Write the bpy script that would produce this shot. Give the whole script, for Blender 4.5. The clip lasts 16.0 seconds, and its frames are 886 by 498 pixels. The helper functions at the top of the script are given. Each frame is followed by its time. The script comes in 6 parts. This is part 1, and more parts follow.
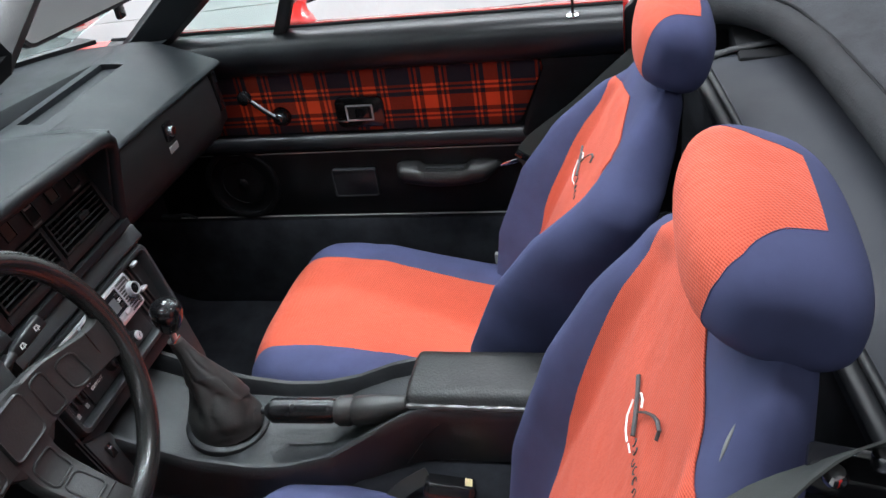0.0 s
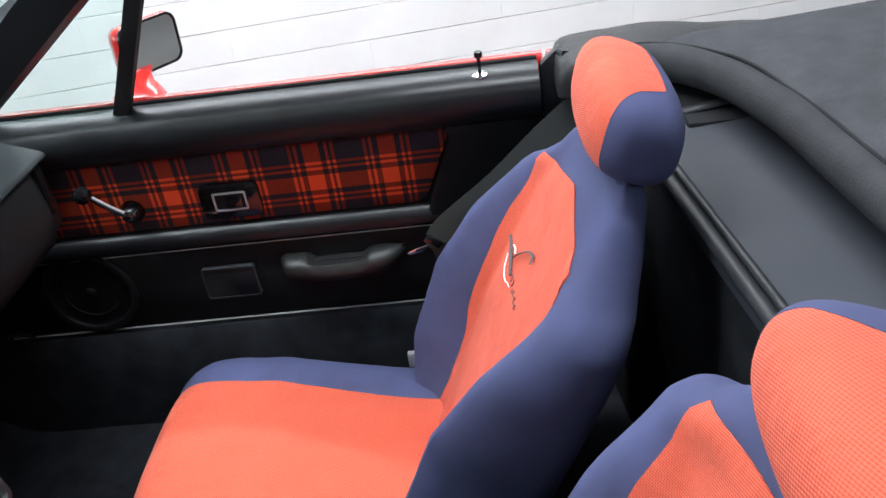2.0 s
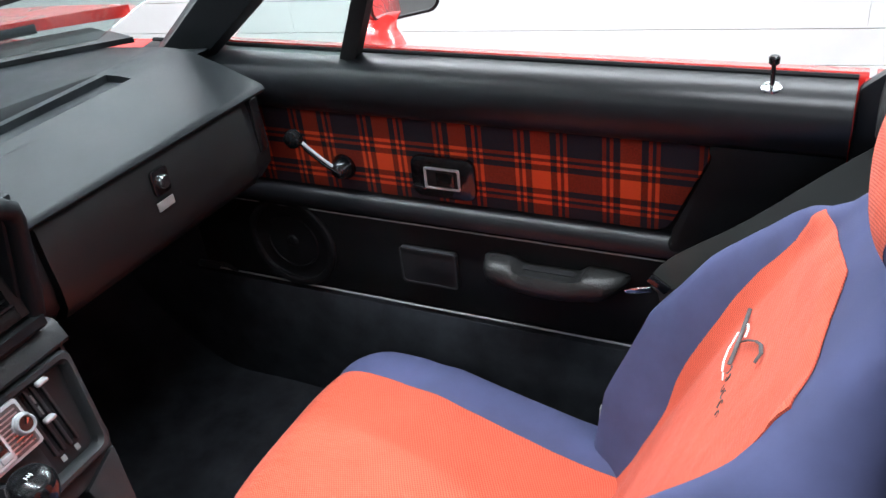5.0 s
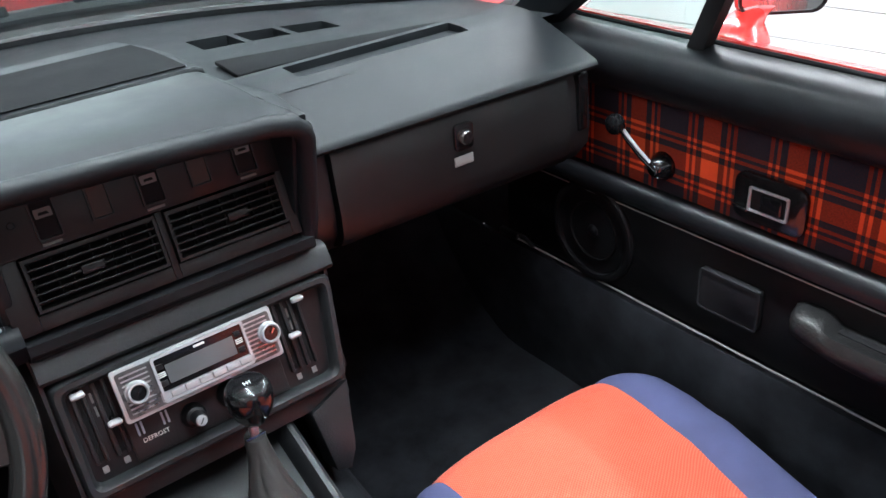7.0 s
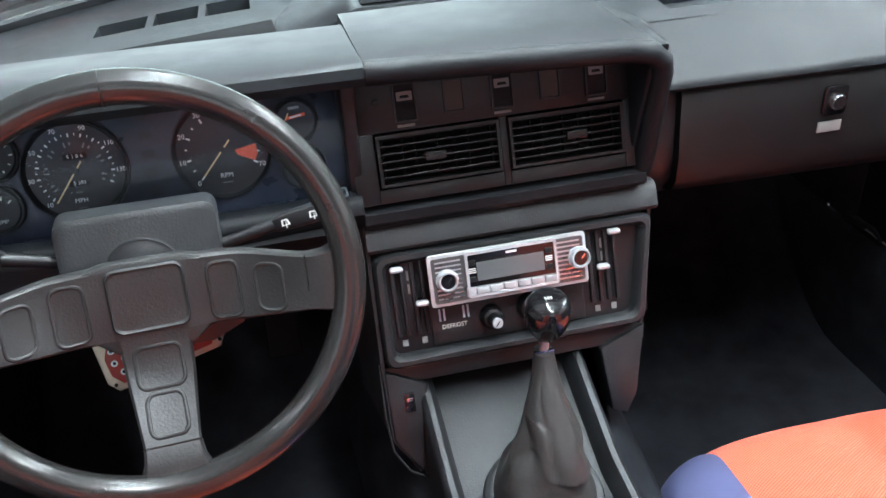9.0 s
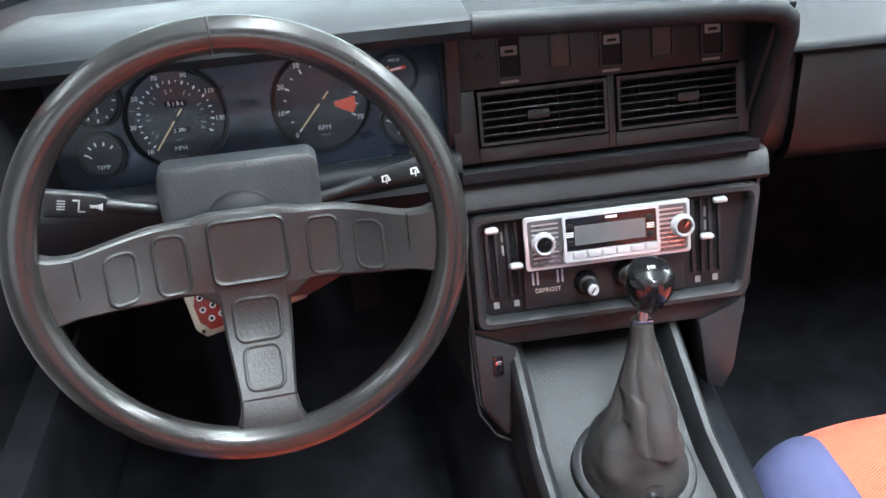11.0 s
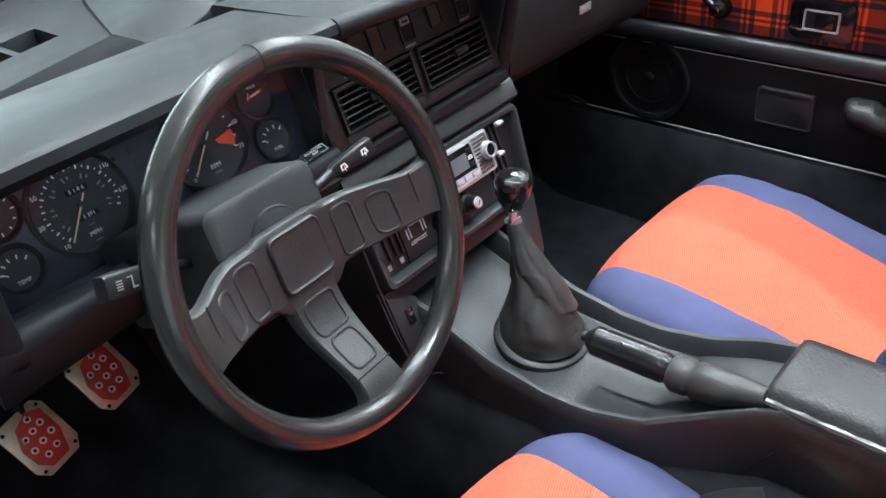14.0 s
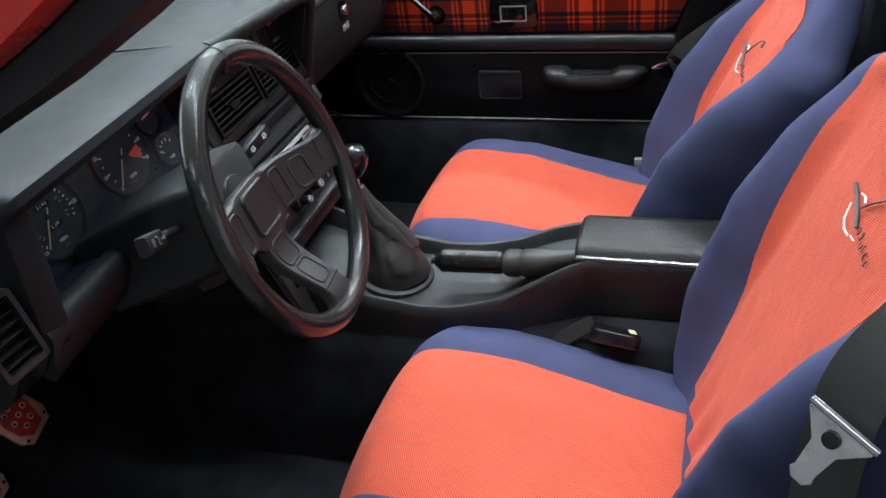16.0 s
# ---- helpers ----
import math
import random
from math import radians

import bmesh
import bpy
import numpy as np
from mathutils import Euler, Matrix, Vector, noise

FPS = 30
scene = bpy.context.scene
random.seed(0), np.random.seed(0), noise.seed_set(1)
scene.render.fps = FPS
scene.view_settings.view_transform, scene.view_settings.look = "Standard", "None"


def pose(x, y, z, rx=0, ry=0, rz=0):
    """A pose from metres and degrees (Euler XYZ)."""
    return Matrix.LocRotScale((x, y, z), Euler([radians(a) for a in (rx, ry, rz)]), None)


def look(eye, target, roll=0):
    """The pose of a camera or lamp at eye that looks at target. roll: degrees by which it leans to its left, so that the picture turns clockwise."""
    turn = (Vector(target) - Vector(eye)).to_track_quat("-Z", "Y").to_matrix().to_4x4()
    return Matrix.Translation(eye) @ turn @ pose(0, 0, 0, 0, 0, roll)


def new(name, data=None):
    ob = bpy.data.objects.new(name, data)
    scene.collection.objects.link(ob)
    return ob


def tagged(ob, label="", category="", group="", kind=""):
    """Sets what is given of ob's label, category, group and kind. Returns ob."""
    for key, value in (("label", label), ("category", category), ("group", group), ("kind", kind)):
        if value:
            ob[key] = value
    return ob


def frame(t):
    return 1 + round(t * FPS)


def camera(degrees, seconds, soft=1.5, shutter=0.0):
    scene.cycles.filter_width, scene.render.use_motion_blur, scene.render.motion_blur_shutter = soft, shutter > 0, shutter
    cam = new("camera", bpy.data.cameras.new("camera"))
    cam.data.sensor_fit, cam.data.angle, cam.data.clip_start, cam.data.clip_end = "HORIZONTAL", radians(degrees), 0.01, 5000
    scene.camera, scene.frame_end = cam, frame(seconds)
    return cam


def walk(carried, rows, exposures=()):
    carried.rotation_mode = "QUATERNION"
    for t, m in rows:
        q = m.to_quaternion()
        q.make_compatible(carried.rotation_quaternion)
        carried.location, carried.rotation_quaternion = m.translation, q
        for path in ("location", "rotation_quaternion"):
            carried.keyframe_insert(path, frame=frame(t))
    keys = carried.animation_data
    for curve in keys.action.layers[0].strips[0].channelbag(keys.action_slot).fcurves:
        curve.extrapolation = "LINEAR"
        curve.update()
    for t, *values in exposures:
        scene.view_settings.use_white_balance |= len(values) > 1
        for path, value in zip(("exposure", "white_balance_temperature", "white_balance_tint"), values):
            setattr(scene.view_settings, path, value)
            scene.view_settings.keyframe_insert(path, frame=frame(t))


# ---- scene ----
cam = camera(55.1, 16.0)
PATH = [
    (0, (-0.863, -0.429, 1.323), (0.764, 0.027, 0.253), -9.1),
    (0.5, (-0.792, -0.4, 1.334), (0.843, -0.026, 0.245), -9.1),
    (1, (-0.72, -0.354, 1.34), (0.933, -0.095, 0.244), -8.8),
    (1.5, (-0.646, -0.329, 1.328), (1.022, -0.153, 0.239), -8.4),
    (2, (-0.568, -0.328, 1.309), (1.11, -0.173, 0.231), -8.6),
    (2.5, (-0.494, -0.348, 1.289), (1.181, -0.128, 0.219), -8.4),
    (3, (-0.426, -0.368, 1.271), (1.232, -0.026, 0.206), -7.6),
    (5.3, (-0.292, -0.401, 1.206), (1.156, 0.499, 0.16), -6.4),
    (5.5, (-0.276, -0.402, 1.21), (1.131, 0.551, 0.157), -6.0),
    (6, (-0.232, -0.412, 1.19), (1.054, 0.72, 0.158), -6.0),
    (6.5, (-0.21, -0.411, 1.173), (0.947, 0.873, 0.166), -5.6),
    (7, (-0.201, -0.409, 1.16), (0.789, 1.02, 0.172), -4.9),
    (7.5, (-0.201, -0.407, 1.153), (0.621, 1.126, 0.166), -4.0),
    (8, (-0.207, -0.411, 1.141), (0.434, 1.206, 0.154), -3.7),
    (8.5, (-0.214, -0.411, 1.136), (0.266, 1.251, 0.131), -3.6),
    (9, (-0.215, -0.404, 1.14), (0.101, 1.269, 0.091), -3.8),
    (9.5, (-0.218, -0.395, 1.143), (-0.014, 1.273, 0.059), -3.9),
    (10, (-0.221, -0.384, 1.143), (-0.092, 1.272, 0.029), -4.0),
    (10.2, (-0.223, -0.38, 1.141), (-0.109, 1.272, 0.02), -4.0),
    (12.5, (-0.377, -0.377, 1.13), (0.092, 1.209, 0.006), -7.8),
    (13, (-0.474, -0.363, 1.136), (0.244, 1.129, 0.014), -7.9),
    (13.5, (-0.575, -0.344, 1.141), (0.384, 1.015, 0.031), -7.6),
    (14, (-0.685, -0.327, 1.164), (0.484, 0.852, 0.049), -7.0),
    (14.5, (-0.784, -0.327, 1.187), (0.523, 0.7, 0.075), -7.5),
    (15, (-0.886, -0.323, 1.202), (0.535, 0.553, 0.101), -8.0),
    (15.5, (-0.973, -0.309, 1.219), (0.527, 0.422, 0.117), -7.8),
    (16, (-1.061, -0.285, 1.218), (0.518, 0.301, 0.139), -7.5),
]
walk(cam, [(t, look(eye, target, roll)) for t, eye, target, roll in PATH],
     exposures=[(0.0, -0.42), (1.0, -0.40), (1.5, -0.33), (3.0, -0.15), (6.0, 0.0), (7.5, 0.15), (9.0, 0.5), (10.0, 0.8), (12.5, 0.87), (14.0, 0.36), (15.0, -0.15), (16.0, -0.4)])


# ---- world and lamps ----
world = bpy.data.worlds.new("world")
scene.world = world
world.use_nodes = True
world.node_tree.nodes["Background"].inputs[0].default_value = (0.75, 0.85, 1.0, 1)
world.node_tree.nodes["Background"].inputs[1].default_value = 0.25


def area_lamp(name, loc, target, sx, sy, watts, col=(1, 1, 1)):
    d = bpy.data.lights.new(name, "AREA")
    d.shape, d.size, d.size_y, d.energy, d.color = "RECTANGLE", sx, sy, watts, col
    ob = new(name, d)
    ob.matrix_world = look(loc, target)
    return ob


# ceiling tubes, and unseen windows added as fill ahead of and behind the car
COOL = (0.86, 0.93, 1.0)
area_lamp("tube_light_lamp", (2.35, 0.6, 2.93), (2.35, 0.6, 0), 0.12, 3.6, 200, COOL)
area_lamp("tube_light_lamp", (0.3, 0.4, 2.93), (0.3, 0.4, 0), 0.12, 3.6, 178, COOL)
area_lamp("tube_light_lamp", (-2.4, -0.4, 2.93), (-2.4, -0.4, 0), 0.12, 3.6, 42, COOL)
area_lamp("window_fill", (-0.3, 6.32, 1.95), (-0.3, 0, 1.95), 4.4, 1.7, 125, (0.82, 0.92, 1.0))
area_lamp("window_fill", (-1.5, -4.36, 1.95), (-1.5, 0, 1.75), 5.0, 1.7, 34, (0.86, 0.93, 1.0))

# ---- materials ----


def shader(name):
    m = bpy.data.materials.new(name)
    m.use_nodes = True
    nt = m.node_tree
    return m, nt, nt.nodes["Principled BSDF"]


def noise_tex(nt, scale, detail=4.0, rough=0.6):
    co = nt.nodes.new("ShaderNodeTexCoord")
    n = nt.nodes.new("ShaderNodeTexNoise")
    n.inputs["Scale"].default_value, n.inputs["Detail"].default_value, n.inputs["Roughness"].default_value = scale, detail, rough
    nt.links.new(co.outputs["Object"], n.inputs["Vector"])
    return n


def ramp(nt, src, lo, hi, c0, c1):
    r = nt.nodes.new("ShaderNodeValToRGB")
    r.color_ramp.elements[0].position, r.color_ramp.elements[1].position = lo, hi
    r.color_ramp.elements[0].color, r.color_ramp.elements[1].color = (*c0, 1), (*c1, 1)
    nt.links.new(src, r.inputs[0])
    return r


def bump(nt, b, src, strength, dist, prev=None):
    n = nt.nodes.new("ShaderNodeBump")
    n.inputs["Strength"].default_value, n.inputs["Distance"].default_value = strength, dist
    nt.links.new(src, n.inputs["Height"])
    if prev:
        nt.links.new(prev.outputs[0], n.inputs["Normal"])
    nt.links.new(n.outputs[0], b.inputs["Normal"])
    return n


def mat(name, col, rough=0.5, metal=0.0, var=0.25, scale=12.0, grain=0.0, grain_scale=900.0, dist=0.0005, coat=0.0, spec=0.5, rvar=0.12):
    """A surface with colour and gloss that vary at a large scale, and a fine grain."""
    m, nt, b = shader(name)
    n = noise_tex(nt, scale)
    lo, hi = [tuple(max(0, min(1, c * k)) for c in col) for k in (1 - var, 1 + var)]
    r = ramp(nt, n.outputs["Fac"], 0.3, 0.7, lo, hi)
    nt.links.new(r.outputs[0], b.inputs["Base Color"])
    rr = ramp(nt, n.outputs["Fac"], 0.25, 0.75, (max(0.02, rough - rvar),) * 3, (min(1, rough + rvar),) * 3)
    nt.links.new(rr.outputs[0], b.inputs["Roughness"])
    b.inputs["Metallic"].default_value = metal
    b.inputs["Specular IOR Level"].default_value = spec
    b.inputs["Coat Weight"].default_value = coat
    b.inputs["Coat Roughness"].default_value = 0.08
    if grain:
        g = noise_tex(nt, grain_scale, 2.0)
        bump(nt, b, g.outputs["Fac"], grain, dist)
    return m


def math_node(nt, op, a, b=None):
    n = nt.nodes.new("ShaderNodeMath")
    n.operation = op
    for i, v in enumerate((a, b)):
        if v is None:
            continue
        if isinstance(v, (int, float)):
            n.inputs[i].default_value = v
        else:
            nt.links.new(v, n.inputs[i])
    return n.outputs[0]


def fabric(name, dark, light, k=1250.0, slant=0.35, strength=0.5, var=0.1, knots=0.2):
    """Ribbed cloth: fine cords, each a row of small loops."""
    m, nt, b = shader(name)
    co = nt.nodes.new("ShaderNodeTexCoord")
    sep = nt.nodes.new("ShaderNodeSeparateXYZ")
    nt.links.new(co.outputs["Object"], sep.inputs[0])
    x, y, z = sep.outputs
    along = math_node(nt, "SUBTRACT", y, z)
    u = math_node(nt, "MULTIPLY", math_node(nt, "ADD", x, math_node(nt, "MULTIPLY", along, slant)), k)
    v = math_node(nt, "MULTIPLY", math_node(nt, "SUBTRACT", along, math_node(nt, "MULTIPLY", x, slant)), k * 1.1)
    loops = math_node(nt, "MULTIPLY_ADD", math_node(nt, "SINE", u), knots)
    loops.node.inputs[2].default_value = 0.5 - 0.5 * knots
    ribs = math_node(nt, "MULTIPLY_ADD", math_node(nt, "SINE", v), 0.5 - 0.5 * knots)
    ribs.node.inputs[2].default_value = 0.5
    h = math_node(nt, "ADD", math_node(nt, "SUBTRACT", loops, 0.5 - 0.5 * knots), ribs)
    r = ramp(nt, h, 0.05, 0.75, dark, light)
    n = noise_tex(nt, 9.0, 5.0)
    mix = nt.nodes.new("ShaderNodeMixRGB")
    mix.blend_type = "MULTIPLY"
    mix.inputs[0].default_value = 1.0
    vr = ramp(nt, n.outputs["Fac"], 0.3, 0.7, (1 - var,) * 3, (1.0,) * 3)
    nt.links.new(r.outputs[0], mix.inputs[1])
    nt.links.new(vr.outputs[0], mix.inputs[2])
    nt.links.new(mix.outputs[0], b.inputs["Base Color"])
    b.inputs["Roughness"].default_value = 0.85
    b.inputs["Specular IOR Level"].default_value = 0.25
    b.inputs["Sheen Weight"].default_value = 0.06
    first = bump(nt, b, h, strength, 0.001)
    soft = noise_tex(nt, 11.0, 4.0)
    bump(nt, b, soft.outputs["Fac"], 0.5, 0.012, first)
    return m


def plaid(name):
    """Orange and black tartan: the same stripes crossed both ways."""
    m, nt, b = shader(name)
    co = nt.nodes.new("ShaderNodeTexCoord")
    sep = nt.nodes.new("ShaderNodeSeparateXYZ")
    nt.links.new(co.outputs["Object"], sep.inputs[0])

    def stripes(src, period, shift):
        f = math_node(nt, "FRACT", math_node(nt, "DIVIDE", math_node(nt, "ADD", src, shift + 10 * period), period))
        r = nt.nodes.new("ShaderNodeValToRGB")
        r.color_ramp.interpolation = "CONSTANT"
        els = r.color_ramp.elements
        els[0].position, els[0].color = 0.0, (0, 0, 0, 1)
        els[1].position, els[1].color = 0.39, (1, 1, 1, 1)
        for p, c in ((0.61, 0.0), (0.685, 1.0), (0.725, 0.0), (0.765, 0.9), (0.805, 0.0), (0.195, 0.9), (0.235, 0.0), (0.275, 1.0), (0.315, 0.0)):
            e = els.new(p)
            e.color = (c, c, c, 1)
        nt.links.new(f, r.inputs[0])
        return r.outputs[0]

    a, c = stripes(sep.outputs[1], 0.1262, 0.0556), stripes(sep.outputs[2], 0.1262, -0.1939)
    s = math_node(nt, "MULTIPLY", math_node(nt, "ADD", a, c), 0.5)
    twill = nt.nodes.new("ShaderNodeTexNoise")
    twill.inputs["Scale"].default_value = 500
    nt.links.new(co.outputs["Object"], twill.inputs["Vector"])
    s2 = math_node(nt, "ADD", s, math_node(nt, "MULTIPLY", math_node(nt, "SUBTRACT", twill.outputs["Fac"], 0.5), 0.25))
    r = ramp(nt, s2, 0.0, 1.0, (0.013, 0.013, 0.020), (0.62, 0.066, 0.017))
    e = r.color_ramp.elements.new(0.45)
    e.color = (0.125, 0.014, 0.007, 1)
    nt.links.new(r.outputs[0], b.inputs["Base Color"])
    b.inputs["Roughness"].default_value = 0.9
    b.inputs["Specular IOR Level"].default_value = 0.2
    bump(nt, b, twill.outputs["Fac"], 0.3, 0.0006)
    return m


def glass(name, col=(1, 1, 1), rough=0.0, ior=1.45):
    m, nt, b = shader(name)
    b.inputs["Base Color"].default_value = (*col, 1)
    b.inputs["Transmission Weight"].default_value = 1.0
    b.inputs["Roughness"].default_value = rough
    b.inputs["IOR"].default_value = ior
    return m


VINYL = mat("dash_vinyl", (0.0070, 0.0082, 0.0097), 0.50, spec=0.175, grain=0.35, grain_scale=1100, var=0.15, scale=7)
PAD = mat("door_vinyl", (0.0070, 0.0076, 0.0092), 0.33, spec=0.32, grain=0.25, grain_scale=900, var=0.2, rvar=0.03)
PLASTIC = mat("black_plastic", (0.0092, 0.0098, 0.0112), 0.42, spec=0.35, grain=0.2, grain_scale=1200, var=0.2, scale=15)
CONSOLE = mat("console_plastic", (0.0150, 0.0162, 0.0180), 0.46, spec=0.40, grain=0.5, grain_scale=420, var=0.3, scale=16, rvar=0.07, dist=0.0007)
DOORCARD = mat("door_card_vinyl", (0.0055, 0.0057, 0.0065), 0.55, spec=0.12, grain=0.3, grain_scale=900, var=0.25)
SHELF = mat("shelf_vinyl", (0.019, 0.021, 0.027), 0.55, spec=0.22, grain=0.4, grain_scale=800, var=0.15, scale=8)
SPOKE = mat("spoke_vinyl", (0.018, 0.018, 0.0184), 0.42, spec=0.4, grain=0.6, grain_scale=420, var=0.22, scale=30, rvar=0.05, dist=0.0006)
GRIP = mat("grip_plastic", (0.008, 0.008, 0.009), 0.24, spec=0.45, var=0.2, rvar=0.05)
EDGE = mat("edging_vinyl", (0.012, 0.0128, 0.0145), 0.42, spec=0.3, grain=0.3, grain_scale=800, var=0.2, rvar=0.04)
# worn edge leather, with the highlight put into a paler colour
WORN = mat("highlit_worn_leather", (0.05, 0.05, 0.05), 0.16, spec=0.9, grain=0.5, grain_scale=240, var=0.2, scale=40, dist=0.0006, rvar=0.06)
TONGUE = mat("scratched_steel", (0.82, 0.83, 0.84), 0.34, 0.9, grain=0.3, grain_scale=200, var=0.08, scale=60)
GAITER = mat("gaiter_leather", (0.028, 0.0275, 0.027), 0.46, spec=0.36, grain=0.35, grain_scale=320, var=0.3, scale=24, dist=0.0005, rvar=0.06)
ROLL = mat("canvas_roll", (0.030, 0.0305, 0.033), 0.8, spec=0.16, grain=0.6, grain_scale=300, var=0.3, scale=20, dist=0.0012)
THREAD = mat("dark_embroidery", (0.045, 0.043, 0.045), 0.6, grain=0.4, grain_scale=1500, var=0.2)
INLAY = mat("tray_mat", (0.0040, 0.0042, 0.0048), 0.9, spec=0.06, grain=0.5, grain_scale=700, var=0.2)
MATTE = mat("dull_black", (0.006, 0.006, 0.007), 0.75, var=0.3, spec=0.2)
GLOSS = mat("gloss_black", (0.008, 0.008, 0.009), 0.14, var=0.1, coat=0.2, rvar=0.04)
LEATHER = mat("black_leather", (0.011, 0.011, 0.0112), 0.42, spec=0.36, grain=0.9, grain_scale=260, var=0.35, scale=22, dist=0.0009, rvar=0.07)
WHEEL = mat("worn_leather", (0.0145, 0.0142, 0.014), 0.22, spec=0.55, grain=0.2, grain_scale=420, var=0.15, scale=18, dist=0.0004, rvar=0.01)
CARPET = mat("dark_carpet", (0.0145, 0.0155, 0.0185), 0.95, grain=0.8, grain_scale=900, var=0.45, scale=16, dist=0.002, spec=0.05)
BLUE = mat("blue_cloth", (0.049, 0.055, 0.117), 0.85, spec=0.22, grain=0.35, grain_scale=1500, var=0.16, scale=14, dist=0.0005)
ORANGE = fabric("orange_ribbed_cloth", (0.40, 0.050, 0.026), (0.62, 0.102, 0.056), 1900, 0.5, 0.35, 0.14)
PLAID = plaid("orange_tartan_cloth")
CHROME = mat("chrome", (0.75, 0.76, 0.78), 0.12, 1.0, var=0.05, rvar=0.06)
STEEL = mat("brushed_steel", (0.55, 0.56, 0.58), 0.3, 1.0, var=0.15, scale=30)
RED = mat("red_paint", (0.55, 0.016, 0.012), 0.28, coat=0.8, var=0.05)
REDPAD = mat("red_pedal_insert", (0.30, 0.018, 0.012), 0.5, var=0.25, scale=30)
WHITE = mat("white_marking", (0.75, 0.75, 0.72), 0.6, var=0.05)
GREY = mat("grey_marking", (0.20, 0.20, 0.20), 0.6, var=0.1)
AMBER = mat("pale_needle", (0.75, 0.55, 0.28), 0.5, var=0.05)
REDMARK = mat("orange_red_marking", (0.85, 0.10, 0.03), 0.55, var=0.05)
DIAL = mat("dial_black", (0.014, 0.015, 0.017), 0.55, var=0.15, scale=20)
# the lens's hazy blue sky reflection is put into this panel colour
PANEL = mat("sky_tinted_panel", (0.016, 0.020, 0.034), 0.35, var=0.2, scale=14, spec=0.45)
CANVAS = mat("black_canvas", (0.041, 0.042, 0.046), 0.85, spec=0.12, grain=0.9, grain_scale=320, var=0.3, scale=26, dist=0.0016)
TOPVINYL = mat("creased_top_vinyl", (0.021, 0.0208, 0.0212), 0.55, spec=0.3, grain=0.8, grain_scale=150, var=0.35, scale=22, dist=0.0014)
PEDAL = mat("worn_pedal_metal", (0.40, 0.35, 0.28), 0.38, 0.6, var=0.25, scale=40)
RUBBER = mat("tyre_rubber", (0.012, 0.012, 0.012), 0.8, var=0.2)
WEB = mat("belt_webbing", (0.02, 0.022, 0.02), 0.6, grain=0.5, grain_scale=800, var=0.15)
DULLGREY = mat("dull_grey_marking", (0.13, 0.125, 0.12), 0.6, var=0.15)
VENT = mat("vent_plastic", (0.0086, 0.0086, 0.0092), 0.44, spec=0.30, grain=0.2, grain_scale=1200, var=0.2, scale=15)
GREYFIELD = mat("grey_radio_field", (0.085, 0.085, 0.086), 0.3, 0.3, var=0.1, scale=40)
DISPLAY = mat("lcd_grey", (0.10, 0.105, 0.11), 0.18, var=0.05)
SMOKE = glass("smoked_lens", (0.88, 0.93, 1.0), 0.03, 1.17)
TINT = glass("tinted_glass", (0.78, 0.93, 0.90))
MIRROR = mat("mirror", (0.85, 0.86, 0.86), 0.02, 1.0, var=0.01, rvar=0.0)
BLOCK = mat("painted_block", (0.80, 0.80, 0.79), 0.6, grain=0.5, grain_scale=60, var=0.05, scale=3, dist=0.002)
MORTAR = mat("mortar", (0.5, 0.5, 0.5), 0.8, var=0.15)
CONCRETE = mat("concrete_floor", (0.22, 0.215, 0.21), 0.5, grain=0.3, grain_scale=80, var=0.2, scale=2, dist=0.001)
PLASTER = mat("grey_plaster", (0.34, 0.34, 0.335), 0.8, grain=0.3, grain_scale=120, var=0.05, scale=2)
TUBE_WHITE = mat("lamp_white", (0.8, 0.8, 0.8), 0.4, var=0.02)
STITCH = mat("grey_stitching", (0.22, 0.22, 0.21), 0.7, var=0.1)
# bright chrome: its white reflection is put into a pale, mostly diffuse grey
SILVER = mat("chrome_sheen_grey", (0.46, 0.47, 0.49), 0.2, 0.25, var=0.05, scale=25, rvar=0.06)

# ---- building helpers ----
BASE = {}


def thing(name, loc, label, category, group="", kind=""):
    ob = new(name)
    ob.location = loc
    ob.empty_display_size = 0.05
    BASE[ob.name] = Vector(loc)
    return tagged(ob, label, category, group, kind)


def outward(bm):
    """Turns the faces of a closed mesh outwards."""
    bmesh.ops.recalc_face_normals(bm, faces=bm.faces)
    if all(len(e.link_faces) == 2 for e in bm.edges) and bm.calc_volume(signed=True) < 0:
        bmesh.ops.reverse_faces(bm, faces=bm.faces)


def part(name, bm, material, parent, label="", smooth=True, sharp=40):
    """Links a bmesh, given in world metres, as one mesh object under a thing or a part."""
    base = BASE[parent.name]
    bm.transform(Matrix.Translation(-base))
    outward(bm)
    me = bpy.data.meshes.new(name)
    bm.to_mesh(me)
    bm.free()
    if smooth:
        me.shade_smooth()
        me.set_sharp_from_angle(angle=radians(sharp))
    me.materials.append(material)
    ob = new(name, me)
    ob.parent = parent
    BASE[ob.name] = base
    return tagged(ob, label)


def solo(name, bm, material, label, category, kind="", group="", smooth=True, sharp=40):
    """A thing or piece of the setting that is one mesh."""
    outward(bm)
    me = bpy.data.meshes.new(name)
    bm.to_mesh(me)
    bm.free()
    if smooth:
        me.shade_smooth()
        me.set_sharp_from_angle(angle=radians(sharp))
    me.materials.append(material)
    ob = new(name, me)
    BASE[ob.name] = Vector((0, 0, 0))
    return tagged(ob, label, category, group, kind)


def join(*bms):
    out = bms[0]
    for b in bms[1:]:
        me = bpy.data.meshes.new("tmp")
        b.to_mesh(me)
        out.from_mesh(me)
        b.free()
        bpy.data.meshes.remove(me)
    return out


